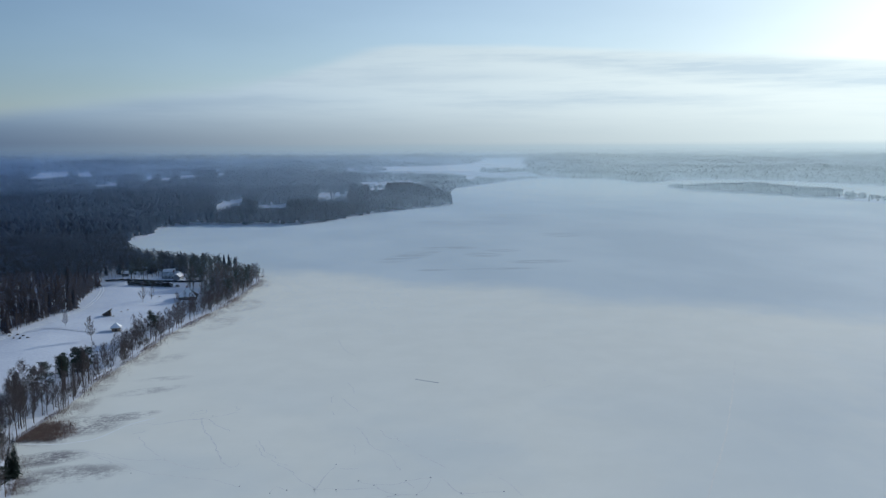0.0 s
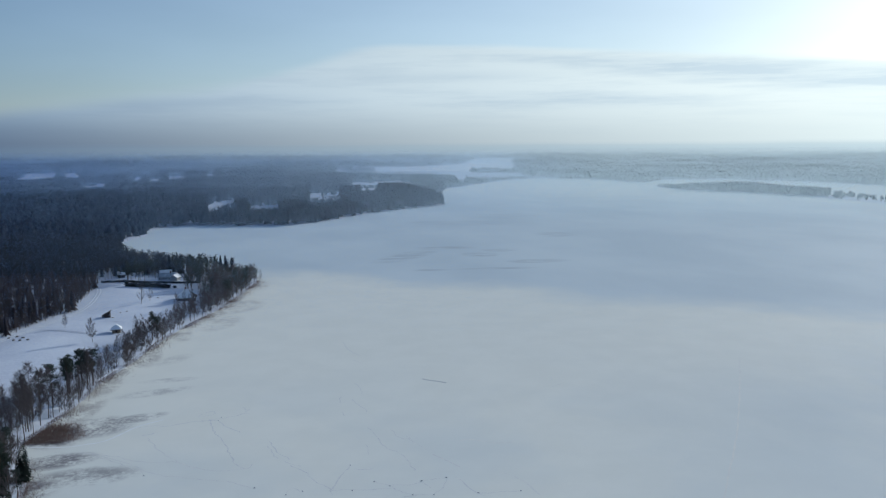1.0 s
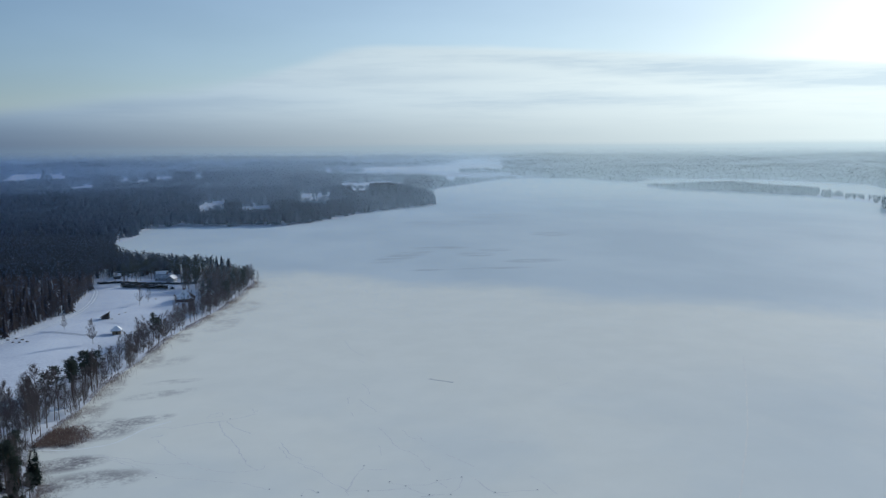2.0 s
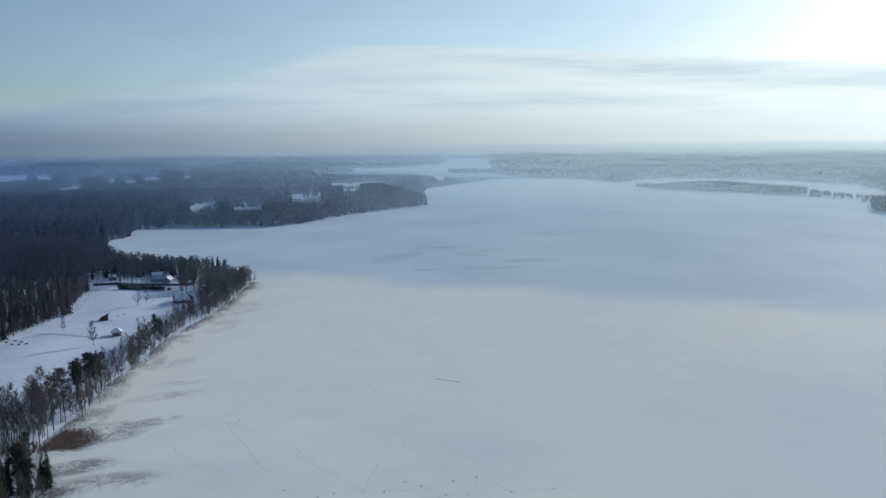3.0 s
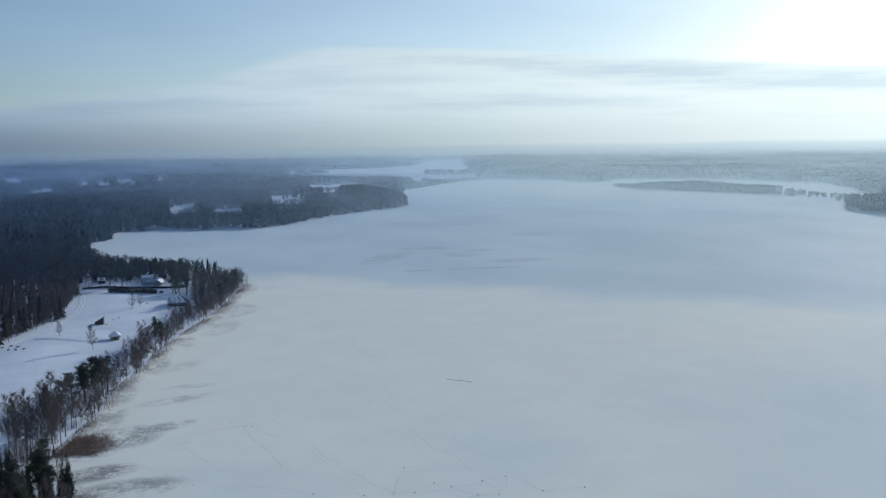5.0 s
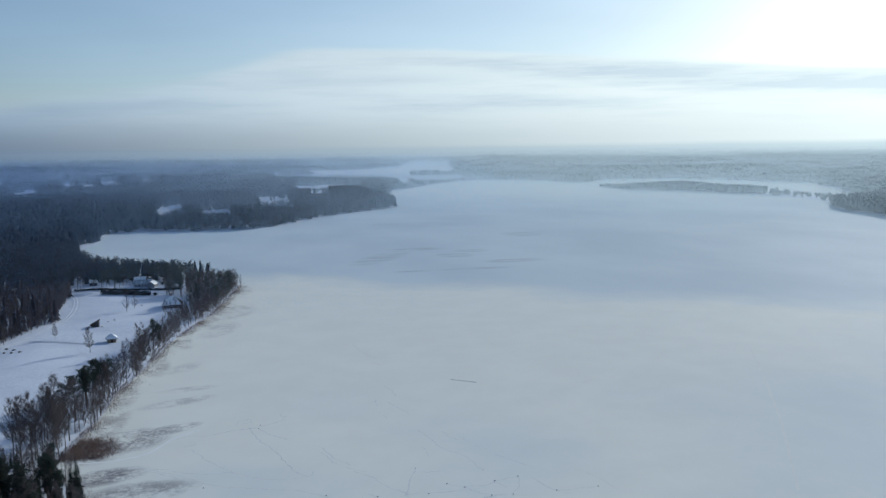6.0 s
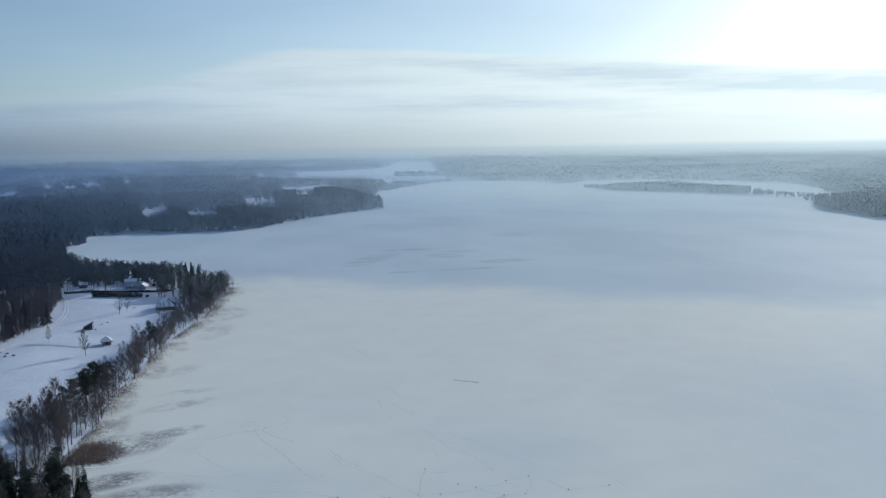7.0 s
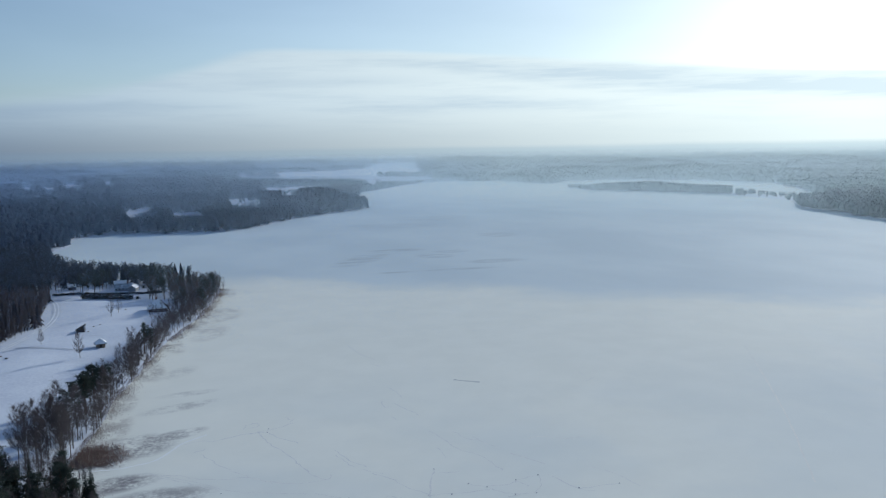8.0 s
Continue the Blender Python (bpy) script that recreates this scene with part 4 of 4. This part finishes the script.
def gable_house(name, label, x, y, turn, length, depth, eave, ridge, wall_mat, windows, chimney_at, snow_front=True, snow_back=True, roof_mat=None):
    t = thing(name, label, "house", pose(x, y, ground_at(x, y) - 0.1, 0, 0, turn))
    L, D = length / 2, depth / 2
    v = [(-L, -D, 0), (L, -D, 0), (L, D, 0), (-L, D, 0), (-L, -D, eave), (L, -D, eave), (L, D, eave), (-L, D, eave), (-L, 0, ridge), (L, 0, ridge)]
    f = [(0, 3, 2, 1), (0, 1, 5, 4), (2, 3, 7, 6), (1, 2, 6, 9, 5), (3, 0, 4, 8, 7), (4, 5, 9, 8), (6, 7, 8, 9)]
    wall = part("wall", (v, f, wall_mat), t)
    o, drop = 0.5, (ridge - eave) / D * 0.5
    front = slab((-L - o, -D - o, eave - drop + 0.25), (L + o, -D - o, eave - drop + 0.25), (L + o, 0, ridge + 0.25), (-L - o, 0, ridge + 0.25), 0.16)
    back = slab((-L - o, D + o, eave - drop + 0.25), (L + o, D + o, eave - drop + 0.25), (L + o, 0.0, ridge + 0.25), (-L - o, 0.0, ridge + 0.25), 0.16)
    roof = part("roof", (*joined([front, back]), roof_mat or M_DARKWOOD), t)
    for show, sy in ((snow_front, -1), (snow_back, 1)):
        if show:
            part("roof_snow", (*slab((-L - o + 0.12, sy * (D + o - 0.1), eave - drop + 0.52), (L + o - 0.1, sy * (D + o - 0.1), eave - drop + 0.52),
                                     (L + o - 0.1, sy * 0.02, ridge + 0.55), (-L - o + 0.12, sy * 0.02, ridge + 0.55), 0.24), M_ROOFSNOW), roof, "thick white snow on the roof")
    if chimney_at is not None:
        chim = part("chimney", (*joined([box(chimney_at - 0.4, -0.4, ridge - 0.6, chimney_at + 0.4, 0.4, ridge + 1.5), box(chimney_at - 0.5, -0.5, ridge + 1.5, chimney_at + 0.5, 0.5, ridge + 1.65)]), M_BRICK), t, "brick chimney")
    for i in range(windows):
        wx = -L + length * (i + 0.5) / windows
        for sy in (-1, 1):
            w = part("window", (*joined([box(wx - 0.6, sy * D - 0.05, 0.95, wx + 0.6, sy * D + 0.05, 1.05), box(wx - 0.6, sy * D - 0.05, 2.15, wx + 0.6, sy * D + 0.05, 2.25),
                                         box(wx - 0.6, sy * D - 0.05, 1.05, wx - 0.5, sy * D + 0.05, 2.15), box(wx + 0.5, sy * D - 0.05, 1.05, wx + 0.6, sy * D + 0.05, 2.15)]), M_TRIM), t, "white window frame")
            part("pane", (*box(wx - 0.5, sy * D - 0.02, 1.05, wx + 0.5, sy * D + 0.02, 2.15), M_GLASS), w)
    return t


gable_house("farmhouse", "long grey farmhouse with patches of snow on its gable roof", -115, 525, -8, 10, 6, 2.2, 4.2, M_GREYWALL, 5, 2.0, snow_front=False, roof_mat=M_PATCHROOF)
gable_house("farmhouse_wing", "grey wooden wing of the farmhouse with a snowy gable roof", -109.5, 520.5, 78, 6, 4.5, 2.0, 3.6, M_GREYWALL, 2, None)
gable_house("barn", "grey wooden barn with snow on its roof behind the farmhouse", -119, 539, 12, 7, 5, 2.2, 4.0, M_GREYWALL, 2, None)
gable_house("outhouse", "small dark wooden outhouse with a snowy roof among trees", -146, 535, 20, 4, 3.4, 1.9, 3.0, M_DARKWOOD, 1, None)


def hipped_cottage(x, y, turn):
    """Low log walls under a steep hipped roof; the slope away from the lake and the front carry snow, the lake side
    none.
    """
    t = thing("cottage", "dark brown wooden cottage with a chimney and a steep snow-covered roof", "house", pose(x, y, ground_at(x, y) - 0.1, 0, 0, turn))
    L, D, eave, top, cap = 4.6, 4.2, 2.1, 6.0, 0.7
    part("wall", (*joined([box(-L, -D, 0.3 * i, L, D, 0.3 * i + 0.27) for i in range(7)] + [box(-L + 0.06, -D + 0.06, 0, L - 0.06, D - 0.06, eave)]), M_REDWALL), t)
    o, low = 0.7, eave - 0.45
    v = [(-L - o, -D - o, low), (L + o, -D - o, low), (L + o, D + o, low), (-L - o, D + o, low), (-cap, 0, top), (cap, 0, top)]
    v += [(p[0], p[1], p[2] - 0.18) for p in v[:4]]
    roof = part("roof", (v, [(0, 1, 5, 4), (1, 2, 5), (2, 3, 4, 5), (3, 0, 4), (9, 8, 7, 6), (0, 6, 7, 1), (1, 7, 8, 2), (2, 8, 9, 3), (3, 9, 6, 0)], M_DARKWOOD), t)
    for a, b, c, d in (((-L - o + 0.1, -D - o + 0.1, low), (L + o - 0.45, -D - o + 0.1, low), (cap - 0.15, -0.1, top), (-cap, -0.1, top)),
                       ((-L - o + 0.05, D + o - 0.1, low), (-L - o + 0.05, -D - o + 0.15, low), (-cap - 0.05, -0.05, top), (-cap - 0.05, 0.05, top))):
        up = [(p[0], p[1], p[2] + 0.30) for p in (a, b, c, d)]
        part("roof_snow", (*slab(*up, 0.27), M_ROOFSNOW), roof, "thick white snow on the roof")
    part("chimney", (*joined([box(-1.0, -0.1, top - 1.0, -0.2, 0.7, top + 1.1), box(-1.1, -0.2, top + 1.1, -0.1, 0.8, top + 1.25)]), M_BRICK), t, "brick chimney")
    for wx in (-2.6, 0.0, 2.6):
        w = part("window", (*joined([box(wx - 0.6, -D - 0.05, 0.85, wx + 0.6, -D + 0.05, 0.95), box(wx - 0.6, -D - 0.05, 1.45, wx + 0.6, -D + 0.05, 1.55),
                                     box(wx - 0.6, -D - 0.05, 0.95, wx - 0.5, -D + 0.05, 1.45), box(wx + 0.5, -D - 0.05, 0.95, wx + 0.6, -D + 0.05, 1.45)]), M_TRIM), t, "white window frame")
        part("pane", (*box(wx - 0.5, -D - 0.02, 0.95, wx + 0.5, -D + 0.02, 1.45), M_GLASS), w)
    return t


hipped_cottage(-91, 456, 6)


def small_hut(x, y):
    t = thing("garden_hut", "small log hut with a snowy pyramid roof in the field", "hut", pose(x, y, ground_at(x, y) - 0.05, 0, 0, 12))
    h, o = 1.75, 2.5
    logs = [box(-h, -h, 0.17 * i * 1.5, h, h, 0.17 * i * 1.5 + 0.235) for i in range(7)]
    core = box(-h + 0.06, -h + 0.06, 0, h - 0.06, h - 0.06, 1.8)
    part("wall", (*joined(logs + [core]), M_LOG), t)
    roof = part("roof", ([(-o, -o, 1.7), (o, -o, 1.7), (o, o, 1.7), (-o, o, 1.7), (0, 0, 3.7), (-o, -o, 1.6), (o, -o, 1.6), (o, o, 1.6), (-o, o, 1.6)],
                         [(0, 1, 4), (1, 2, 4), (2, 3, 4), (3, 0, 4), (8, 7, 6, 5), (0, 5, 6, 1), (1, 6, 7, 2), (2, 7, 8, 3), (3, 8, 5, 0)], M_DARKWOOD), t)
    q = o - 0.1
    part("roof_snow", ([(-q, -q, 1.95), (q, -q, 1.95), (q, q, 1.95), (-q, q, 1.95), (0, 0, 3.95), (-q, -q, 1.72), (q, -q, 1.72), (q, q, 1.72), (-q, q, 1.72)],
                       [(0, 1, 4), (1, 2, 4), (2, 3, 4), (3, 0, 4), (8, 7, 6, 5), (0, 5, 6, 1), (1, 6, 7, 2), (2, 7, 8, 3), (3, 8, 5, 0)], M_ROOFSNOW), roof, "thick white snow on the roof")
    part("door", (*box(-0.4, -h - 0.04, 0.05, 0.4, -h + 0.02, 1.6), M_DARKWOOD), t)
    return t


small_hut(-108.8, 379)


def lean_to(x, y):
    t = thing("field_shed", "dark tarred lean-to shed with a steep roof in the snow", "shed", pose(x, y, ground_at(x, y) - 0.05, 0, 0, 8))
    v = [(-1.9, -1.4, 0), (1.6, -1.4, 0), (1.6, 1.4, 0), (-1.9, 1.4, 0), (-1.9, -1.4, 1.0), (1.6, -1.4, 2.9), (1.6, 1.4, 2.9), (-1.9, 1.4, 1.0)]
    part("wall", (v, [(0, 3, 2, 1), (4, 5, 6, 7), (0, 1, 5, 4), (1, 2, 6, 5), (2, 3, 7, 6), (3, 0, 4, 7)], M_DARKWOOD), t)
    part("roof", (*slab((-2.3, -1.8, 0.98), (2.1, -1.8, 3.37), (2.1, 1.8, 3.37), (-2.3, 1.8, 0.98), 0.15), M_DARKWOOD), t)
    for dx in (-2.5, 2.0):
        part("post", (*tube(((dx, -1.7, 0), (dx, -1.7, 0.9 if dx < 0 else 3.2)), (0.08, 0.07), 6), M_DARKWOOD), t)
    return t


lean_to(-121.3, 409.5)


def leafy_row(name, label, line, tall, wide, seed, category="hedge"):
    """A dense evergreen row along a line of places."""
    rng = random.Random(seed)
    shapes = []
    for (ax, ay), (bx, by) in zip(line, line[1:]):
        n = int(math.hypot(bx - ax, by - ay) * 110 * wide)
        for i in range(n):
            u = rng.random()
            x, y = ax + (bx - ax) * u + rng.gauss(0, wide * 0.35), ay + (by - ay) * u + rng.gauss(0, wide * 0.35)
            z = rng.uniform(0, tall * (0.92 + 0.12 * math.sin(x * 1.3)))
            p = Vector((x, y, z + GROUND_Z(x, y)))
            shapes.append(blade(p, p + Vector((rng.gauss(0, 0.35), rng.gauss(0, 0.35), rng.gauss(0.25, 0.2))), 0.24, rng))
    return tagged(new(name, mesh_from(name, *joined(shapes), M_HEDGE)), label, category)


_xs, _ys = np.meshgrid(np.arange(-175, -50, 3.0), np.arange(195, 560, 3.0))
_zs = height(_xs.ravel(), _ys.ravel()).reshape(_xs.shape)


def GROUND_Z(x, y):
    """The ground's height near the field, quickly."""
    i, j = min(max((x + 175) / 3, 0), _xs.shape[1] - 2), min(max((y - 195) / 3, 0), _xs.shape[0] - 2)
    a, b = int(i), int(j)
    u, v = i - a, j - b
    return float((_zs[b, a] * (1 - u) + _zs[b, a + 1] * u) * (1 - v) + (_zs[b + 1, a] * (1 - u) + _zs[b + 1, a + 1] * u) * v)


leafy_row("hedge", "long dark clipped spruce hedge in front of the farm", [(-134.5, 499), (-121.5, 495.5), (-107.5, 492.5)], 2.6, 1.5, 61)
leafy_row("hedge", "thin dark hedge along the farmyard", [(-153, 516), (-140, 515), (-122, 510), (-105, 507), (-93, 511)], 1.1, 0.7, 62)
leafy_row("bush", "small dark bush beside the hedge", [(-104.8, 492), (-104, 492)], 1.3, 1.4, 63, "bush")
leafy_row("bush", "small dark bush in the snowy yard", [(-105, 530), (-104, 530.5)], 1.5, 1.4, 64, "bush")
leafy_row("bush", "low dark juniper bush in the snowy yard", [(-101, 527), (-99.5, 526)], 1.6, 1.5, 65, "bush")


def ribbon(line, width, lift, rng, wobble=0.0, flat=False):
    """A strip along a smooth line that lies on the ground or the ice."""
    pts = []
    ext = [line[0], *line, line[-1]]
    for i in range(1, len(ext) - 2):
        p0, p1, p2, p3 = (np.array(q, float) for q in ext[i - 1 : i + 3])
        n = max(3, int(np.linalg.norm(p2 - p1) / 1.5))
        for t in np.arange(n) / n:
            pts.append(0.5 * (2 * p1 + (p2 - p0) * t + (2 * p0 - 5 * p1 + 4 * p2 - p3) * t * t + (3 * p1 - p0 - 3 * p2 + p3) * t**3))
    pts.append(np.array(line[-1], float))
    v, f = [], []
    for i, p in enumerate(pts):
        d = pts[min(i + 1, len(pts) - 1)] - pts[max(i - 1, 0)]
        s = np.array((-d[1], d[0])) / (np.linalg.norm(d) + 1e-9) * width / 2 * rng.uniform(0.55, 1.25)
        p = p + np.array((rng.uniform(-wobble, wobble), rng.uniform(-wobble, wobble)))
        for q in (p - s, p + s):
            v.append((q[0], q[1], (0.0 if flat else GROUND_Z(*q)) + lift))
    f = [(2 * i, 2 * i + 1, 2 * i + 3, 2 * i + 2) for i in range(len(pts) - 1)]
    return v, f


def roads_and_tracks():
    rng = random.Random(8)
    way = [(-172, 318), (-158, 350), (-151, 366), (-145, 388), (-139.5, 418), (-139.5, 450), (-145, 482), (-150, 497)]
    road = tagged(new("road", mesh_from("road", *ribbon(way, 3.8, 0.10, rng), M_ROAD, smooth=True)), "packed snow farm road along the edge of the woods", "road", kind="structure")
    for off in (-0.85, 0.85):
        part("wheel_rut", (*ribbon([(x + off, y) for x, y in way], 0.7, 0.16, rng), M_RUT), road)
    for line in ([(-143, 381), (-134, 379), (-119, 374), (-111, 377)], [(-120, 400.5), (-110, 398.5)], [(-143, 382.5), (-134, 380.4), (-119, 375.2)]):
        tagged(new("ski_track", mesh_from("ski_track", *ribbon(line, 0.55, 0.10, rng, 0.1), M_SKI)), "narrow ski track pressed into the field snow", "track")


roads_and_tracks()


def boulder(x, y, size, label, seed, name="boulder", mat=None, on_ice=False):
    rng = random.Random(seed)
    bm = bmesh.new()
    bmesh.ops.create_icosphere(bm, subdivisions=2, radius=size)
    for q in bm.verts:
        q.co = Vector((q.co.x * 1.3, q.co.y, q.co.z * 0.7)) * rng.uniform(0.85, 1.12)
    me = bpy.data.meshes.new(name)
    bm.to_mesh(me)
    bm.free()
    me.materials.append(mat or M_STONE)
    ob = new(name, me)
    ob.matrix_basis = pose(x, y, (0.0 if on_ice else ground_at(x, y)) + size * 0.35, 0, 0, rng.uniform(0, 180))
    return tagged(ob, label, "stone")


boulder(-92, 354.5, 0.95, "dark boulder in the snow between the shore trees", 1)
boulder(-91, 360.5, 0.8, "dark boulder in the snow between the shore trees", 2)
boulder(-117.2, 419, 0.4, "small dark stone in the field snow", 3)
boulder(-115, 422.5, 0.45, "small dark stone in the field snow", 4)
boulder(-118, 408, 0.4, "small dark stone in the field snow", 5)
boulder(-107.5, 460, 0.45, "small dark stone in the field snow", 6)
for i, (bx, by) in enumerate(((-151, 367), (-148.5, 369.5), (-145, 367), (-141.5, 362.5), (-144.5, 362), (-147.5, 363))):
    boulder(bx, by, 0.55, "snow-dusted kerb stone of an old foundation", 20 + i)


# ================= reeds =================


def reeds(name, label, places, seed, low, high, wide):
    rng = random.Random(seed)
    v, f = [], []
    for x, y in places:
        h = rng.uniform(low, high)
        a, lean = rng.uniform(0, 6.28), rng.uniform(0.0, 0.5) * h
        dx, dy = math.cos(a) * wide, math.sin(a) * wide
        z = max(0.0, GROUND_Z(x, y)) - 0.05
        o = len(v)
        v += [(x - dx, y - dy, z), (x + dx, y + dy, z), (x + rng.uniform(-lean, lean), y + rng.uniform(-lean, lean), z + h)]
        f.append((o, o + 1, o + 2))
    return tagged(new(name, mesh_from(name, v, f, M_REED)), label, "reeds", kind="stuff")


def reed_places():
    rng = random.Random(12)
    bed, fringe = [], []
    while len(bed) < 7000:
        x, y = rng.uniform(-100, -80), rng.uniform(235, 257)
        # a bay-side wedge, thick at the shore and thinning out over the ice
        inner = max(0.0, min(1.0, (x - shore_x(y) + 0.5) / 1.5)) * max(0.0, min(1.0, (y - 236.5 + 0.1 * (x + 90)) / 2.5)) * max(0.0, min(1.0, (256.5 - y) / 6))
        out = max(0.0, min(1.0, (-82.5 - 0.25 * abs(y - 244) - x) / 7.5))
        patch = 0.75 + 0.25 * math.sin(x * 1.3 + 2 * math.sin(y * 0.7)) * math.sin(y * 0.9)
        if rng.random() < inner * out ** 1.3 * patch:
            bed.append((x, y))
    while len(fringe) < 18000:
        y = rng.uniform(200, 540)
        thick = 0.5 + 0.5 * math.sin(y * 0.21) * math.sin(y * 0.083 + 1)
        if rng.random() > thick:
            continue
        fringe.append((shore_x(y) + abs(rng.gauss(0, 2.7)) - 1.6, y))
    return bed, fringe


bed, fringe = reed_places()
reeds("reed_bed", "dense red-brown dry reeds standing in the ice", bed, 13, 0.4, 1.0, 0.05)
reeds("reed_fringe", "thin dry brown reeds along the frozen shore", fringe, 14, 0.3, 0.8, 0.04)

# ================= marks on the ice =================
SHORE_TRACKS = [
    [(-97, 236), (-86, 231), (-76, 229)], [(-80, 230), (-71, 226), (-63, 221), (-57, 219), (-53, 219), (-46, 214), (-40, 211), (-33, 211), (-31, 214)],
    [(-78, 229), (-69, 223), (-61, 216), (-56, 211), (-49, 208), (-38, 204), (-29, 198)], [(-76, 227), (-66, 219), (-59, 212)],
    [(-64, 239), (-60, 231), (-55, 223), (-50, 217), (-46, 213)], [(-69, 248), (-64, 250), (-61, 248.5), (-55, 251), (-50, 252), (-44, 254), (-36, 258)],
    [(-66, 241), (-63, 243)],
]
CAMP_TRACKS = [
    [(-52, 260), (-48, 261), (-48, 258), (-52, 256), (-51.5, 259)], [(-51, 252), (-46, 252)], [(-48, 253), (-46, 244), (-42, 234), (-38, 222), (-36, 216), (-33, 211)],
    [(-45, 251), (-41, 244), (-37, 240)], [(-39.3, 264), (-37.5, 260.5), (-36.8, 262), (-38, 259)], [(-28, 231), (-26, 224), (-23, 219), (-21.5, 216)], [(-28, 227), (-26, 221), (-25, 217)],
    [(-21, 212), (-17, 207), (-14, 200), (-10, 195), (-10, 191)], [(-23, 215), (-18, 211)], [(-21, 194), (-20, 197), (-18, 195)],
]
MIDDLE_TRACKS = [
    [(-6, 352), (-4, 338), (-2, 331), (1, 324)], [(-2, 318), (1, 315)], [(-2, 286), (0, 279), (0.5, 272)], [(-4, 268), (-1, 261), (1.5, 253)], [(-7, 254), (-6, 250)], [(-7, 270), (-7.3, 264), (-6, 264.5)],
    [(1, 238), (3, 231), (4, 225), (6, 220), (9, 216), (11, 209), (12, 203)], [(8, 235), (10, 228), (13, 227)], [(12, 229), (15, 221), (17, 218)], [(18, 214), (21, 209), (24, 204)], [(0, 224), (0.5, 216)],
]
FISHING_TRACKS = [
    [(-5, 210), (-6, 206), (-8, 201), (-10, 194)], [(-4, 207), (-1, 206), (1.2, 206.3)], [(1, 198), (3, 196), (7, 195), (11, 195), (13, 196), (16, 197), (20, 198)], [(13, 197), (14, 194), (15, 192)],
    [(20, 198), (18, 192), (15, 188)], [(5, 194), (7, 191), (10, 189), (15, 188)], [(-10, 194), (-5, 194), (0, 193), (5, 193)], [(8, 188), (11, 188)],
    [(22, 198), (24, 193), (26, 187), (29, 185)], [(26, 187), (32, 187), (37, 187)],
]
FAINT_TRACKS = [
    [(27, 223), (30, 224), (37, 220), (43, 220)], [(34, 199), (37, 196), (39, 192), (41, 184)], [(70.5, 283), (70, 279)], [(68, 271), (72, 274)],
    [(153, 298), (139, 271), (124, 243), (106, 211), (92, 188), (83, 173)],
]


def ice_marks():
    rng = random.Random(9)
    for n, line in enumerate(SHORE_TRACKS + CAMP_TRACKS + MIDDLE_TRACKS + FISHING_TRACKS):
        tagged(new("snow_track", mesh_from("snow_track", *ribbon(line, rng.uniform(0.22, 0.42), 0.010 + 0.002 * (n % 6), rng, 0.38, True), M_TRACK)), "faint grey track across the snowy ice", "track")
    for line in FAINT_TRACKS:
        tagged(new("snow_track", mesh_from("snow_track", *ribbon(line, 0.55, 0.012, rng, 0.15, True), M_FAINT)), "very faint old track under fresh snow on the ice", "track")
    tagged(new("sled_trail", mesh_from("sled_trail", *ribbon([(-97, 236.5), (-86, 235), (-76, 238.5), (-70, 249), (-63, 255)], 0.7, 0.014, rng, 0.25, True), M_TRAIL)), "pale snow trail past the reeds onto the ice", "track")
    ridge = tagged(new("ice_crack", mesh_from("ice_crack", *ribbon([(23, 287.2), (26, 285), (31, 281.5)], 0.8, 0.016, rng, 0.1, True), M_RIDGE)), "dark wet crack in the lake ice", "ice crack")
    for i, (x, y) in enumerate(((-4.9, 209.5), (1, 197.9), (4.8, 194.7), (13.1, 196.6), (19.6, 197.8), (10, 188.6), (15.2, 187.9), (-17, 194.6), (-21, 193.2), (-4.7, 193.2), (26.2, 187.4), (36.9, 187), (-44.8, 254.5), (-45.4, 251.5), (-29.1, 198.4), (-58.7, 210.5), (23.7, 287.1))):
        boulder(x, y, 0.17, "small dark lump of slush on the ice", 40 + i, "slush_lump", M_RIDGE, True)


ice_marks()
